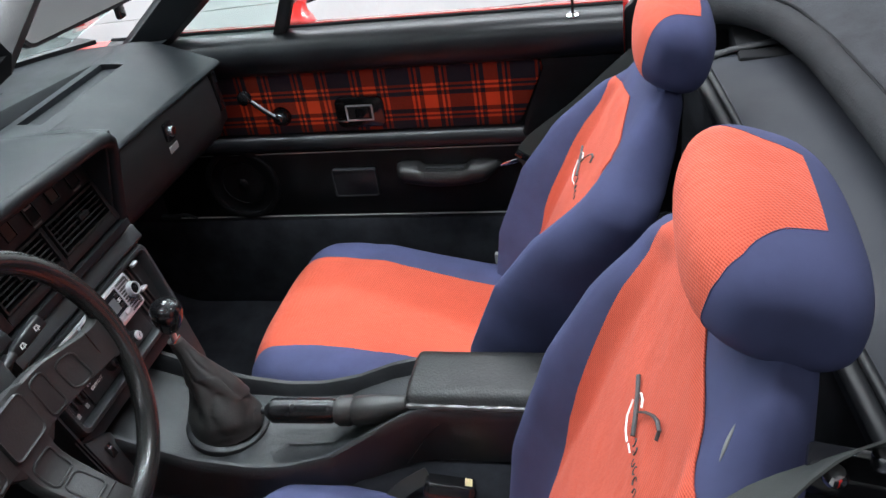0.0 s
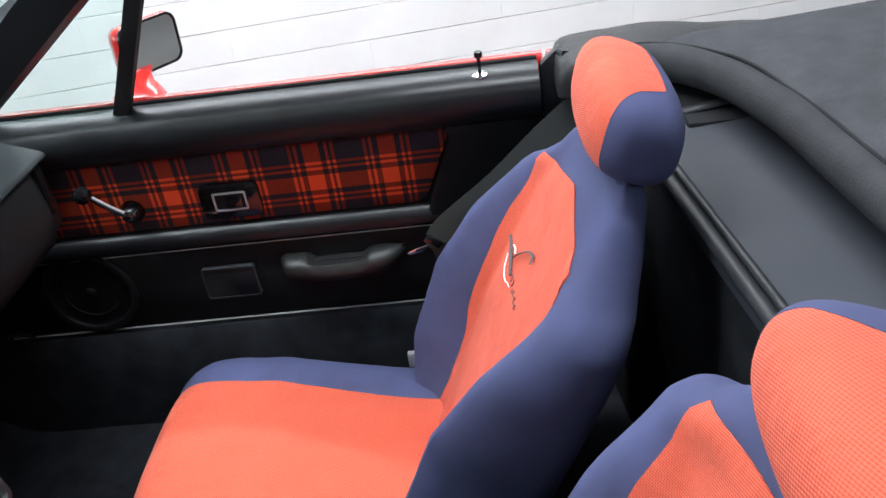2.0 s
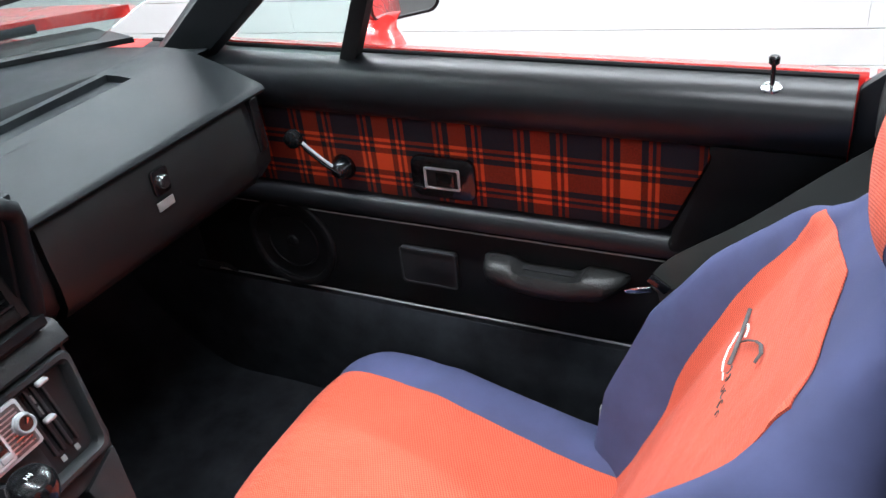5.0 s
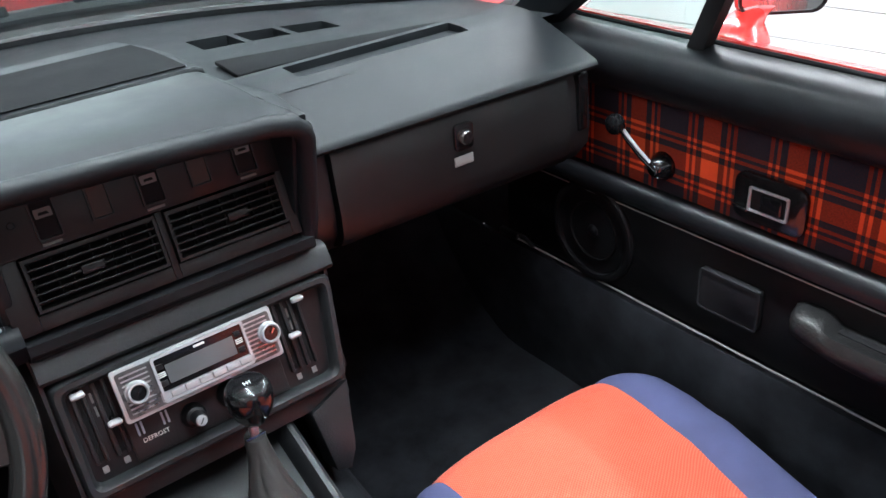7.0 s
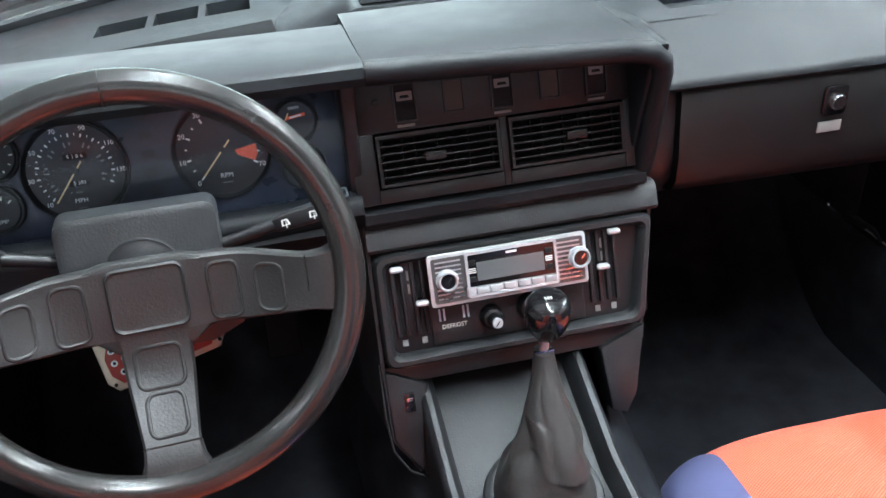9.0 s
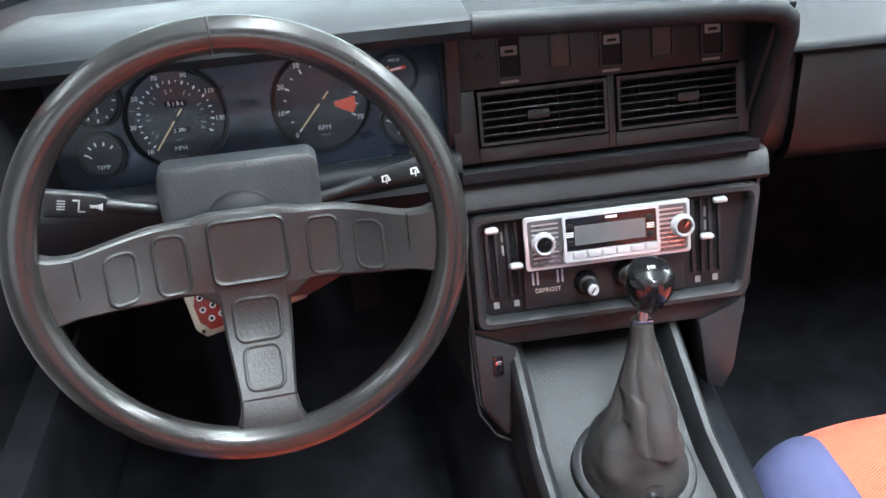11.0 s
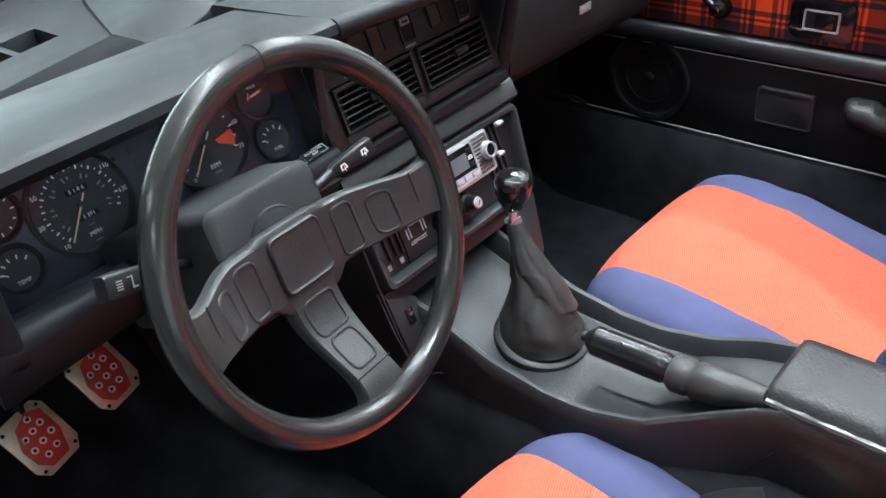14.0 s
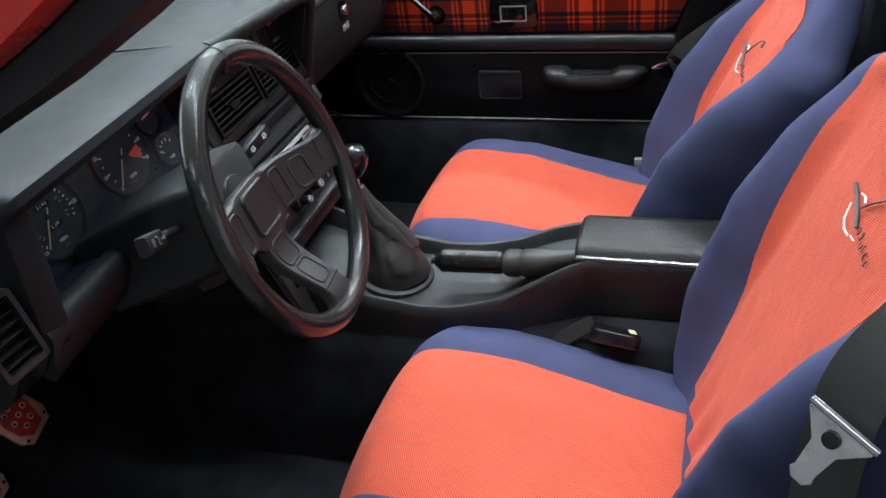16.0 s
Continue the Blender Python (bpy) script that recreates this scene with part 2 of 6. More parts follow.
def box(c, s, bev=0.003, seg=2, m=None):
    bm = bmesh.new()
    bmesh.ops.create_cube(bm, size=1)
    bmesh.ops.scale(bm, vec=s, verts=bm.verts)
    if bev:
        bmesh.ops.bevel(bm, geom=bm.edges[:], offset=min(bev, 0.49 * min(s)), segments=seg, affect="EDGES", profile=0.5)
    if m:
        bm.transform(m)
    bmesh.ops.translate(bm, vec=c, verts=bm.verts)
    return bm


def loft(rings, caps=True, closed=False):
    """Skins closed rings of equally many points."""
    bm = bmesh.new()
    vs = [[bm.verts.new(p) for p in ring] for ring in rings]
    n = len(vs[0])
    pairs = list(zip(vs, vs[1:])) + ([(vs[-1], vs[0])] if closed else [])
    for a, b in pairs:
        for i in range(n):
            bm.faces.new((a[i], a[(i + 1) % n], b[(i + 1) % n], b[i]))
    if caps and not closed:
        bm.faces.new(vs[0][::-1])
        bm.faces.new(vs[-1])
    return bm


def sheet(fn, us, vs, keep=None):
    """A grid of fn(u, v)."""
    bm = bmesh.new()
    g = [[bm.verts.new(fn(u, v)) for v in vs] for u in us]
    for i in range(len(us) - 1):
        for j in range(len(vs) - 1):
            if keep is None or keep(0.5 * (us[i] + us[i + 1]), 0.5 * (vs[j] + vs[j + 1])):
                bm.faces.new((g[i][j], g[i + 1][j], g[i + 1][j + 1], g[i][j + 1]))
    loose = [v for v in bm.verts if not v.link_faces]
    bmesh.ops.delete(bm, geom=loose, context="VERTS")
    return bm


def thick(bm, depth):
    """Gives a sheet a thickness along its normals."""
    bmesh.ops.recalc_face_normals(bm, faces=bm.faces)
    bmesh.ops.solidify(bm, geom=bm.faces[:], thickness=depth)
    return bm


def tube(path, r, seg=12, closed=False, flat=1.0):
    """A round or flattened bar along a path; r may vary."""
    pts = [Vector(p) for p in path]
    n = len(pts)
    rr = [r] * n if isinstance(r, (int, float)) else r
    rings, up = [], None
    for i, p in enumerate(pts):
        a = pts[(i - 1) % n] if closed or i else p
        b = pts[(i + 1) % n] if closed or i < n - 1 else p
        d = (b - a).normalized()
        if up is None:
            up = Vector((0, 0, 1)) if abs(d.z) < 0.9 else Vector((1, 0, 0))
        s = d.cross(up).normalized()
        up = s.cross(d).normalized()
        rings.append([p + rr[i] * (math.cos(t) * s + flat * math.sin(t) * up) for t in (2 * math.pi * k / seg for k in range(seg))])
    return loft(rings, True, closed)


def lathe(profile, m, seg=24):
    """Turns (radius, height) round the local z axis of m."""
    rings = [[m @ Vector((max(r, 1e-4) * math.cos(t), max(r, 1e-4) * math.sin(t), h)) for t in (2 * math.pi * k / seg for k in range(seg))] for r, h in profile]
    return loft(rings)


def prism(poly, d, bev=0.0, m=None, seg=2):
    """Extrudes an outline in local x, y by d along local z."""
    bm = bmesh.new()
    a = [bm.verts.new((x, y, 0)) for x, y in poly]
    b = [bm.verts.new((x, y, d)) for x, y in poly]
    n = len(poly)
    bm.faces.new(a[::-1])
    bm.faces.new(b)
    for i in range(n):
        bm.faces.new((a[i], a[(i + 1) % n], b[(i + 1) % n], b[i]))
    if bev:
        bmesh.ops.bevel(bm, geom=bm.edges[:], offset=bev, segments=seg, affect="EDGES", profile=0.5)
    if m:
        bm.transform(m)
    return bm


def rounded(w, h, r, n=5):
    """A rounded rectangle's outline about the origin."""
    out = []
    for cx, cy, a0 in ((w / 2 - r, h / 2 - r, 0), (-w / 2 + r, h / 2 - r, 90), (-w / 2 + r, -h / 2 + r, 180), (w / 2 - r, -h / 2 + r, 270)):
        for k in range(n):
            a = radians(a0 + 90 * k / (n - 1))
            out.append((cx + r * math.cos(a), cy + r * math.sin(a)))
    return out


def frame_ring(outer, inner, d, m=None, bev=0.0):
    """A flat frame between two outlines of equally many points, d thick along local z."""
    rings = [[(x, y, z) for x, y in o] for o, z in ((outer, 0), (outer, d), (inner, d), (inner, 0))]
    bm = loft([[Vector(p) for p in r] for r in rings], False, True)
    if bev:
        bmesh.ops.recalc_face_normals(bm, faces=bm.faces)
        es = [e for e in bm.edges if len(e.link_faces) == 2 and e.calc_face_angle(0) > 1.0]
        bmesh.ops.bevel(bm, geom=es, offset=bev, segments=2, affect="EDGES", profile=0.5)
    if m:
        bm.transform(m)
    return bm


def axes(o, x, y):
    """A frame at o with the given local x and (roughly) y directions."""
    x = Vector(x).normalized()
    z = x.cross(Vector(y)).normalized()
    y = z.cross(x)
    m = Matrix((x, y, z)).transposed().to_4x4()
    m.translation = Vector(o)
    return m


def smoothstep(a, b, x):
    t = max(0.0, min(1.0, (x - a) / (b - a)))
    return t * t * (3 - 2 * t)


def lerp(a, b, t):
    return a + (b - a) * t


def along(table, x):
    """Linear interpolation in a list of pairs."""
    if x <= table[0][0]:
        return table[0][1]
    for (x0, y0), (x1, y1) in zip(table, table[1:]):
        if x <= x1:
            return lerp(y0, y1, (x - x0) / (x1 - x0))
    return table[-1][1]


def spread(a, b, n):
    return [a + (b - a) * i / (n - 1) for i in range(n)]


def text_bm(words, size, m, depth=0.0002):
    """Letters in the built-in font, centred, as a mesh."""
    cu = bpy.data.curves.new("letters", "FONT")
    cu.body, cu.size, cu.align_x, cu.align_y, cu.extrude, cu.resolution_u = words, size, "CENTER", "CENTER", depth, 2
    ob = bpy.data.objects.new("letters", cu)
    me = ob.to_mesh()
    bm = bmesh.new()
    bm.from_mesh(me)
    ob.to_mesh_clear()
    bpy.data.objects.remove(ob)
    bpy.data.curves.remove(cu)
    bm.transform(m)
    return bm

# ---- the garage round the car ----
GROUND = -0.15
solo("ground", box((0, 1, GROUND - 0.05), (12, 12, 0.1), 0), CONCRETE, "grey polished concrete garage floor", "floor", "structure")
TURN = pose(3.15, 0, 0, 0, 0, 8)
wall = thing("wall_east", (0, 0, 0), "white painted concrete block wall beside the car", "wall", kind="structure")
part("mortar_bed", box((0.11, 1, 1.4), (0.16, 10, 3.2), 0, m=None), MORTAR, wall).matrix_local = TURN
# unseen walls and ceiling, assumed, and grey to keep the bounce light low
solo("wall_north", join(box((0, 6.5, 0.45), (12, 0.2, 1.3), 0), box((0, 6.5, 2.95), (12, 0.2, 0.3), 0), box((-4.3, 6.5, 1.95), (3.4, 0.2, 1.7), 0), box((3.95, 6.5, 1.95), (4.1, 0.2, 1.7), 0)), PLASTER, "unseen grey wall with a wide window opening, added round the car", "wall", "structure")
solo("wall_south", join(box((0, -4.5, 0.45), (12, 0.2, 1.3), 0), box((0, -4.5, 2.95), (12, 0.2, 0.3), 0), box((-5.0, -4.5, 1.95), (2.0, 0.2, 1.7), 0), box((3.5, -4.5, 1.95), (5.0, 0.2, 1.7), 0)), PLASTER, "unseen grey wall with a wide window opening, added round the car", "wall", "structure")
solo("wall_west", box((-5.0, 1, 1.4), (0.2, 11, 3.2), 0), PLASTER, "unseen grey wall, added to close off the light", "wall", "structure")
solo("ceiling", box((0, 1, 3.05), (12, 11.2, 0.1), 0), PLASTER, "unseen grey ceiling, added to close off the light", "ceiling", "structure")

# ---- car floor, tunnel and sills ----


def floor_z(x, y):
    z = 0.17 + 0.62 * smoothstep(0.62, 1.25, y)
    return z + 0.004 * noise.noise((x * 9, y * 9, 0))


floor = solo("floor", thick(sheet(lambda u, v: (u, v, floor_z(u, v)), spread(-0.70, 0.70, 40), spread(-0.62, 1.15, 50)), -0.02), CARPET,
             "dark blue-black carpet on the car's floor and toe board", "carpet", "structure")


def tunnel_ring(y, top, half, foot, cx):
    pts = [(-foot, 0.16), (-foot + 0.01, 0.25), (-half - 0.02, top - 0.05), (-half, top - 0.012), (-half + 0.02, top)]
    pts = pts + [(-x, z) for x, z in pts[::-1]]
    return [Vector((cx + x, y, z)) for x, z in pts]


solo("tunnel", loft([tunnel_ring(-0.62, 0.42, 0.10, 0.16, 0.0), tunnel_ring(-0.1, 0.42, 0.10, 0.16, 0.0), tunnel_ring(0.1, 0.42, 0.115, 0.17, 0), tunnel_ring(0.35, 0.42, 0.13, 0.18, 0), tunnel_ring(1.1, 0.5, 0.16, 0.22, 0)]), CARPET,
     "dark carpet over the transmission tunnel", "carpet", "structure")
for side, nm in ((1, "sill_right"), (-1, "sill_left")):
    ring = lambda y: [Vector((side * x, y, z)) for x, z in ((0.668, 0.15), (0.664, 0.30), (0.668, 0.375), (0.678, 0.392), (0.72, 0.395), (0.72, 0.15))]
    solo(nm, loft([ring(y) for y in spread(-0.64, 0.95, 12)]), CARPET, "carpeted inner door sill of the car", "sill", "structure")

for side, nm in ((1, "kick_panel_right"), (-1, "kick_panel_left")):
    solo(nm, box((side * 0.695, 0.93, 0.47), (0.02, 0.56, 0.64), 0.004), CARPET, "dark carpeted kick panel at the end of the dashboard", "panel", "structure")
solo("firewall", box((0, 1.19, 0.47), (1.36, 0.03, 0.64), 0.004), CARPET, "dark firewall behind the toe board", "panel", "structure")

# ---- red body ----
body = thing("car", (0, 0.5, 0), "glossy red body of the convertible car", "car body")


def ledge(y):
    return [Vector(p) for p in ((0.722, y, 0.815), (0.728, y, 0.825), (0.75, y, 0.822), (0.80, y, 0.79), (0.83, y, 0.70), (0.83, y, 0.25), (0.722, y, 0.25))]


part("door_skin", loft([ledge(y) for y in spread(-0.41, 0.62, 14)]), RED, body)
part("rear_wing", loft([ledge(y) for y in spread(-1.9, -0.418, 10)]), RED, body)
part("rear_wing", loft([[Vector((-p.x, p.y, p.z)) for p in ledge(y)] for y in spread(-1.9, -0.62, 10)]), RED, body)
part("boot_lid", thick(sheet(lambda u, v: (u * 0.76, lerp(-1.72, -2.05, v), 0.815 - 0.05 * v * v - 0.02 * u * u), spread(-1, 1, 13), spread(0, 1, 8)), -0.02), RED, body)
part("tail_panel", box((0, -2.0, 0.45), (1.56, 0.08, 0.62), 0.02), RED, body)
part("underbody", box((0, 0.2, 0.10), (1.40, 4.3, 0.08), 0.01), MATTE, body)
for sx in (-0.76, 0.76):
    for sy in (1.62, -1.15):
        wm = axes((sx, sy, 0.135), (0, 1, 0), (0, 0, 1))
        tyre_ = part("wheel", lathe([(0.165, -0.08), (0.25, -0.085), (0.28, -0.06), (0.285, 0), (0.28, 0.06), (0.25, 0.085), (0.165, 0.08)], wm, 36), RUBBER, body, "black road tyre")
        part("wheel_disc", lathe([(0, -0.05), (0.165, -0.06), (0.172, -0.075), (0.172, 0.075), (0.165, 0.06), (0, 0.05)], wm, 30), STEEL, tyre_, "plain steel wheel")


def wind_y(x):
    return 1.10 - 0.8 * x * x


def bonnet(u, v):
    y = wind_y(u) + 0.06 + v * 1.5
    return (u * (1.06 + 0.1 * v), y, 0.845 + 0.02 * math.cos(u * 2) - 0.16 * v * v - 0.05 * v)


part("bonnet", thick(sheet(bonnet, spread(-0.72, 0.72, 25), spread(0, 1, 16)), -0.02), RED, body)
for s in (1, -1):
    part("front_wing", loft([[Vector((s * x, y, z)) for x, z in ((0.70, 0.80 - d), (0.76, 0.81 - d), (0.81, 0.77 - d), (0.83, 0.6), (0.83, 0.2), (0.70, 0.2))] for y, d in ((0.63, 0), (1.2, 0.02), (1.9, 0.09), (2.5, 0.18))]), RED, body)
part("cowl", thick(sheet(lambda u, v: (u, wind_y(u) - 0.02 + 0.09 * v, 0.822 + 0.016 * v), spread(-0.70, 0.70, 30), [0, 0.5, 1]), -0.01), PLASTIC, body, "black scuttle panel with wiper spindles")

part("jamb_trim", box((-0.770, 0.610, 0.46), (0.17, 0.03, 0.74), 0.004), PAD, body, "black front shut face of the doorway")
# left sill plate and shut face of the open doorway
part("sill_panel", box((-0.80, 0.1, 0.13), (0.08, 1.4, 0.36), 0.02), RED, body)
part("sill_trim", box((-0.781, 0.1, 0.322), (0.118, 1.38, 0.020), 0.006), PAD, body, "black sill cover of the open doorway")

# ---- windscreen ----
screen = thing("windscreen", (0, 0.6, 0.83), "raked laminated windscreen in a black-trimmed frame", "windscreen")


def pillar(s, line, w0, w1, shift=0.0):
    """An A-pillar: base at the scuttle, raked back to the header."""
    rings = []
    for t in spread(0, 1, 12):
        z = lerp(0.815, line[-1][0], t)
        y = along(line, z) + shift
        x = lerp(0.685, 0.60, t ** 1.2) + 0.6 * shift
        w = lerp(w0, w1, t)
        c = [(-0.024, -0.0), (-0.018, -w * 0.4), (0.0, -w * 0.5), (0.02, -w * 0.3), (0.024, w * 0.3), (0.012, w * 0.5), (-0.012, w * 0.45), (-0.024, w * 0.3)]
        rings.append([Vector((s * (x + a), y + b, z)) for a, b in c])
    return loft(rings)


RIGHT = [(0.815, 0.53), (1.02, 0.26), (1.15, 0.06), (1.27, -0.12)]
LEFT = [(0.815, 0.585), (0.986, 0.254), (1.06, 0.102), (1.15, -0.04), (1.235, -0.165)]
part("pillar", pillar(1, [(z, y + 0.04) for z, y in RIGHT], 0.125, 0.17), PAD, screen, "black vinyl-trimmed windscreen pillar")
part("pillar", pillar(-1, LEFT, 0.085, 0.07), CONSOLE, screen, "black vinyl-trimmed windscreen pillar")
part("outer_pillar", pillar(1, RIGHT, 0.06, 0.05, 0.045), RED, screen, "red painted outer pillar")
part("outer_pillar", pillar(-1, LEFT, 0.07, 0.06, 0.055), RED, screen, "red painted outer pillar")
part("header", tube([(x, -0.1525 + 0.054 * x + 0.13 * (1 - (x / 0.6) ** 2), 1.2525 + 0.029 * x + 0.02 * (1 - (x / 0.6) ** 2)) for x in spread(-0.6, 0.6, 13)], 0.016, 10, flat=0.8), PAD, screen)


def screen_pt(u, v):
    x = u * lerp(0.67, 0.59, v)
    return (x, lerp(wind_y(u * 0.67) - 0.005, 0.0 - 0.12 * u * u, v), lerp(0.838, 1.265, v))


pane = part("pane", thick(sheet(screen_pt, spread(-1, 1, 17), spread(0, 1, 9)), 0.004), TINT, screen, "lightly green-tinted glass")
pane.visible_shadow = False

# ---- dashboard ----
dash = thing("dashboard", (0, 0.5, 0.7), "black grained vinyl dashboard with raised instrument binnacle", "dashboard")


def holed(fn, us, vs, holes, depth, under=0.03):
    """A thick top with pockets: holes are (u0, u1, v0, v1) on grid lines."""
    bm = bmesh.new()
    inside = lambda u, v: any(a < u < b and c < v < d for a, b, c, d in holes)
    top = [[bm.verts.new(fn(u, v, 0)) for v in vs] for u in us]
    low = [[bm.verts.new(fn(u, v, -depth)) for v in vs] for u in us]
    cell = lambda i, j: 0 <= i < len(us) - 1 and 0 <= j < len(vs) - 1
    hole = lambda i, j: cell(i, j) and inside(0.5 * (us[i] + us[i + 1]), 0.5 * (vs[j] + vs[j + 1]))
    for i in range(len(us) - 1):
        for j in range(len(vs) - 1):
            g = low if hole(i, j) else top
            bm.faces.new((g[i][j], g[i + 1][j], g[i + 1][j + 1], g[i][j + 1]))
            for (di, dj), (p, q) in (((1, 0), ((i + 1, j), (i + 1, j + 1))), ((0, 1), ((i, j + 1), (i + 1, j + 1)))):
                if cell(i + di, j + dj) and hole(i, j) != hole(i + di, j + dj):
                    bm.faces.new((top[p[0]][p[1]], top[q[0]][q[1]], low[q[0]][q[1]], low[p[0]][p[1]]))
    bmesh.ops.delete(bm, geom=[v for v in bm.verts if not v.link_faces], context="VERTS")
    return bm


def shelf(u, v, d):
    y = lerp(0.50, wind_y(u), v)
    return (u, y, 0.833 + d - 0.012 * v)


us = sorted(set(spread(-0.67, 0.67, 35) + [s * k for s in (1, -1) for k in (0.235, 0.295, 0.305, 0.362, 0.372, 0.434)]))
vs = sorted(set(spread(0, 1, 13) + [0.51, 0.64]))
defrost = [(a, b, 0.51, 0.64) for a, b in ((0.235, 0.295), (0.305, 0.362), (0.372, 0.434), (-0.295, -0.235), (-0.362, -0.305), (-0.434, -0.372))]
part("shelf", holed(shelf, us, vs, defrost, 0.05), VINYL, dash, sharp=50)

# passenger side: sloping pad with a long slot, then the tray inlay
prof = [(0.400, 0.784), (0.3972, 0.788), (0.399, 0.7935), (0.404, 0.7966), (0.46, 0.818), (0.505, 0.8345), (0.52, 0.8392), (0.54, 0.8415), (0.565, 0.842), (0.585, 0.839), (0.60, 0.834)]


def pad_pt(u, v, d):
    k = v * (len(prof) - 1)
    i = min(int(k), len(prof) - 2)
    y, z = lerp(prof[i][0], prof[i + 1][0], k - i), lerp(prof[i][1], prof[i + 1][1], k - i)
    return (u, y - 0.04 * (u - 0.3) * (1 - v), z + d)


us = sorted(set(spread(0.155, 0.634, 16) + [0.25, 0.515]))
vs = spread(0, 1, 11)
part("passenger_pad", holed(pad_pt, us, vs, [(0.25, 0.515, 0.599, 0.801)], 0.035), VINYL, dash, "black grained pad with a long open slot", sharp=50)
wedge = [(0.204, 0.600), (0.56, 0.578), (0.50, 0.602), (0.209, 0.685)]
part("tray_inlay", prism(wedge, 0.006, 0.0015, pose(0, 0, 0.831)), INLAY, dash)
part("tray_inlay", prism([(-x, y) for x, y in wedge[::-1]], 0.006, 0.0015, pose(0, 0, 0.831)), INLAY, dash)
# raised block behind the centre hood, its left flank sloping to the shelf
part("centre_block", loft([[Vector((x, y, z)) for x, z in ((lb, 0.822), (lb + 0.004, 0.832), (-0.122, zt - 0.004), (-0.112, zt), (0.145, zt), (0.155, zt - 0.004), (0.165, 0.822))] for y, lb, zt in ((0.580, -0.215, 0.862), (0.583, -0.215, 0.866), (0.70, -0.208, 0.862), (0.80, -0.175, 0.852), (0.90, -0.14, 0.838))]), VINYL, dash)
part("block_inlay", thick(sheet(lambda u, v: (lerp(-0.105, 0.138, u), lerp(0.592, 0.80, v), along([(0.583, 0.866), (0.70, 0.862), (0.80, 0.852)], lerp(0.592, 0.80, v)) + 0.0025), [0, 0.5, 1], spread(0, 1, 6)), 0.002), INLAY, dash)

# glovebox bay under the pad


def bay(x):
    k = -0.04 * (x - 0.3)
    return [Vector((x, y + k, z)) for y, z in ((0.62, 0.79), (0.424, 0.788), (0.416, 0.76), (0.412, 0.70), (0.415, 0.67), (0.44, 0.64), (0.52, 0.615), (0.62, 0.61))]


part("lower_bay", loft([bay(x) for x in (0.165, 0.2, 0.3, 0.4, 0.5, 0.58, 0.632)]), PLASTIC, dash)


def lid(x):
    k = -0.04 * (x - 0.3)
    return [Vector((x, y + k, z)) for y, z in ((0.417, 0.7805), (0.407, 0.7805), (0.404, 0.777), (0.402, 0.74), (0.398, 0.70), (0.400, 0.672), (0.410, 0.656), (0.43, 0.648), (0.44, 0.66), (0.425, 0.70))]


glove = part("glovebox_lid", loft([lid(x) for x in (0.218, 0.222, 0.3, 0.4, 0.48, 0.54, 0.578, 0.582)]), VENT, dash, "closed black glovebox lid")
gm = axes((0.403, 0.399, 0.750), (1, 0, 0), (0, 0, 1))
part("lock_plate", prism(rounded(0.030, 0.036, 0.006), 0.005, 0.001, gm), GLOSS, glove)
part("lock", lathe([(0, 0), (0.010, 0), (0.010, 0.010), (0.008, 0.013), (0, 0.013)], gm, 20), CHROME, glove)
part("label_plate", box((0.400, 0.394, 0.719), (0.030, 0.002, 0.013), 0.0006), GREY, glove, "small pale metal label")
part("end_bracket", box((0.618, 0.412, 0.735), (0.020, 0.03, 0.085), 0.004), GLOSS, dash)

# binnacle: one long hood over dials and centre panel


def hood_ring(x, yf, zf, yb, zb, t=0.022):
    return [Vector((x, y, z)) for y, z in ((yf + 0.004, zf - t), (yf, zf - t * 0.6), (yf + 0.003, zf - 0.004), (yf + 0.012, zf), (lerp(yf, yb, 0.5), lerp(zf, zb, 0.5)), (yb, zb), (yb + 0.008, zb - 0.006), (yb + 0.01, 0.80), (yb - 0.02, 0.80), (yf + 0.08, zf - t - 0.004))]


part("binnacle_hood", loft([hood_ring(-0.585, 0.30, 0.895, 0.50, 0.865), hood_ring(-0.575, 0.285, 0.903, 0.51, 0.868), hood_ring(-0.56, 0.28, 0.906, 0.52, 0.869), hood_ring(-0.35, 0.305, 0.896, 0.52, 0.869), hood_ring(-0.137, 0.338, 0.883, 0.52, 0.868)]), VINYL, dash)
part("centre_hood", loft([hood_ring(-0.1365, 0.338, 0.882, 0.562, 0.868), hood_ring(0.10, 0.325, 0.8778, 0.562, 0.868), hood_ring(0.125, 0.327, 0.8766, 0.562, 0.868), hood_ring(0.140, 0.330, 0.8742, 0.562, 0.866), hood_ring(0.149, 0.333, 0.8700, 0.560, 0.862), hood_ring(0.155, 0.337, 0.8640, 0.556, 0.856), hood_ring(0.1585, 0.342, 0.8560, 0.55, 0.848)]), VINYL, dash)
cheek = [(0.330, 0.868), (0.375, 0.708), (0.385, 0.695), (0.50, 0.70), (0.56, 0.80), (0.56, 0.855), (0.40, 0.872)]
yz = Matrix(((0, 0, 1, 0), (1, 0, 0, 0), (0, 1, 0, 0), (0, 0, 0, 1)))
part("hood_corner", tube([(-0.135, 0.3485, 0.871), (-0.05, 0.343, 0.869), (0.06, 0.3355, 0.8665), (0.12, 0.333, 0.8645), (0.143, 0.334, 0.859), (0.1545, 0.337, 0.849), (0.158, 0.341, 0.836), (0.158, 0.352, 0.79), (0.158, 0.366, 0.735), (0.157, 0.371, 0.716), (0.150, 0.372, 0.708), (0.13, 0.370, 0.7065), (0.0, 0.370, 0.7065), (-0.150, 0.370, 0.7065)], 0.0118, 14), VINYL, dash)
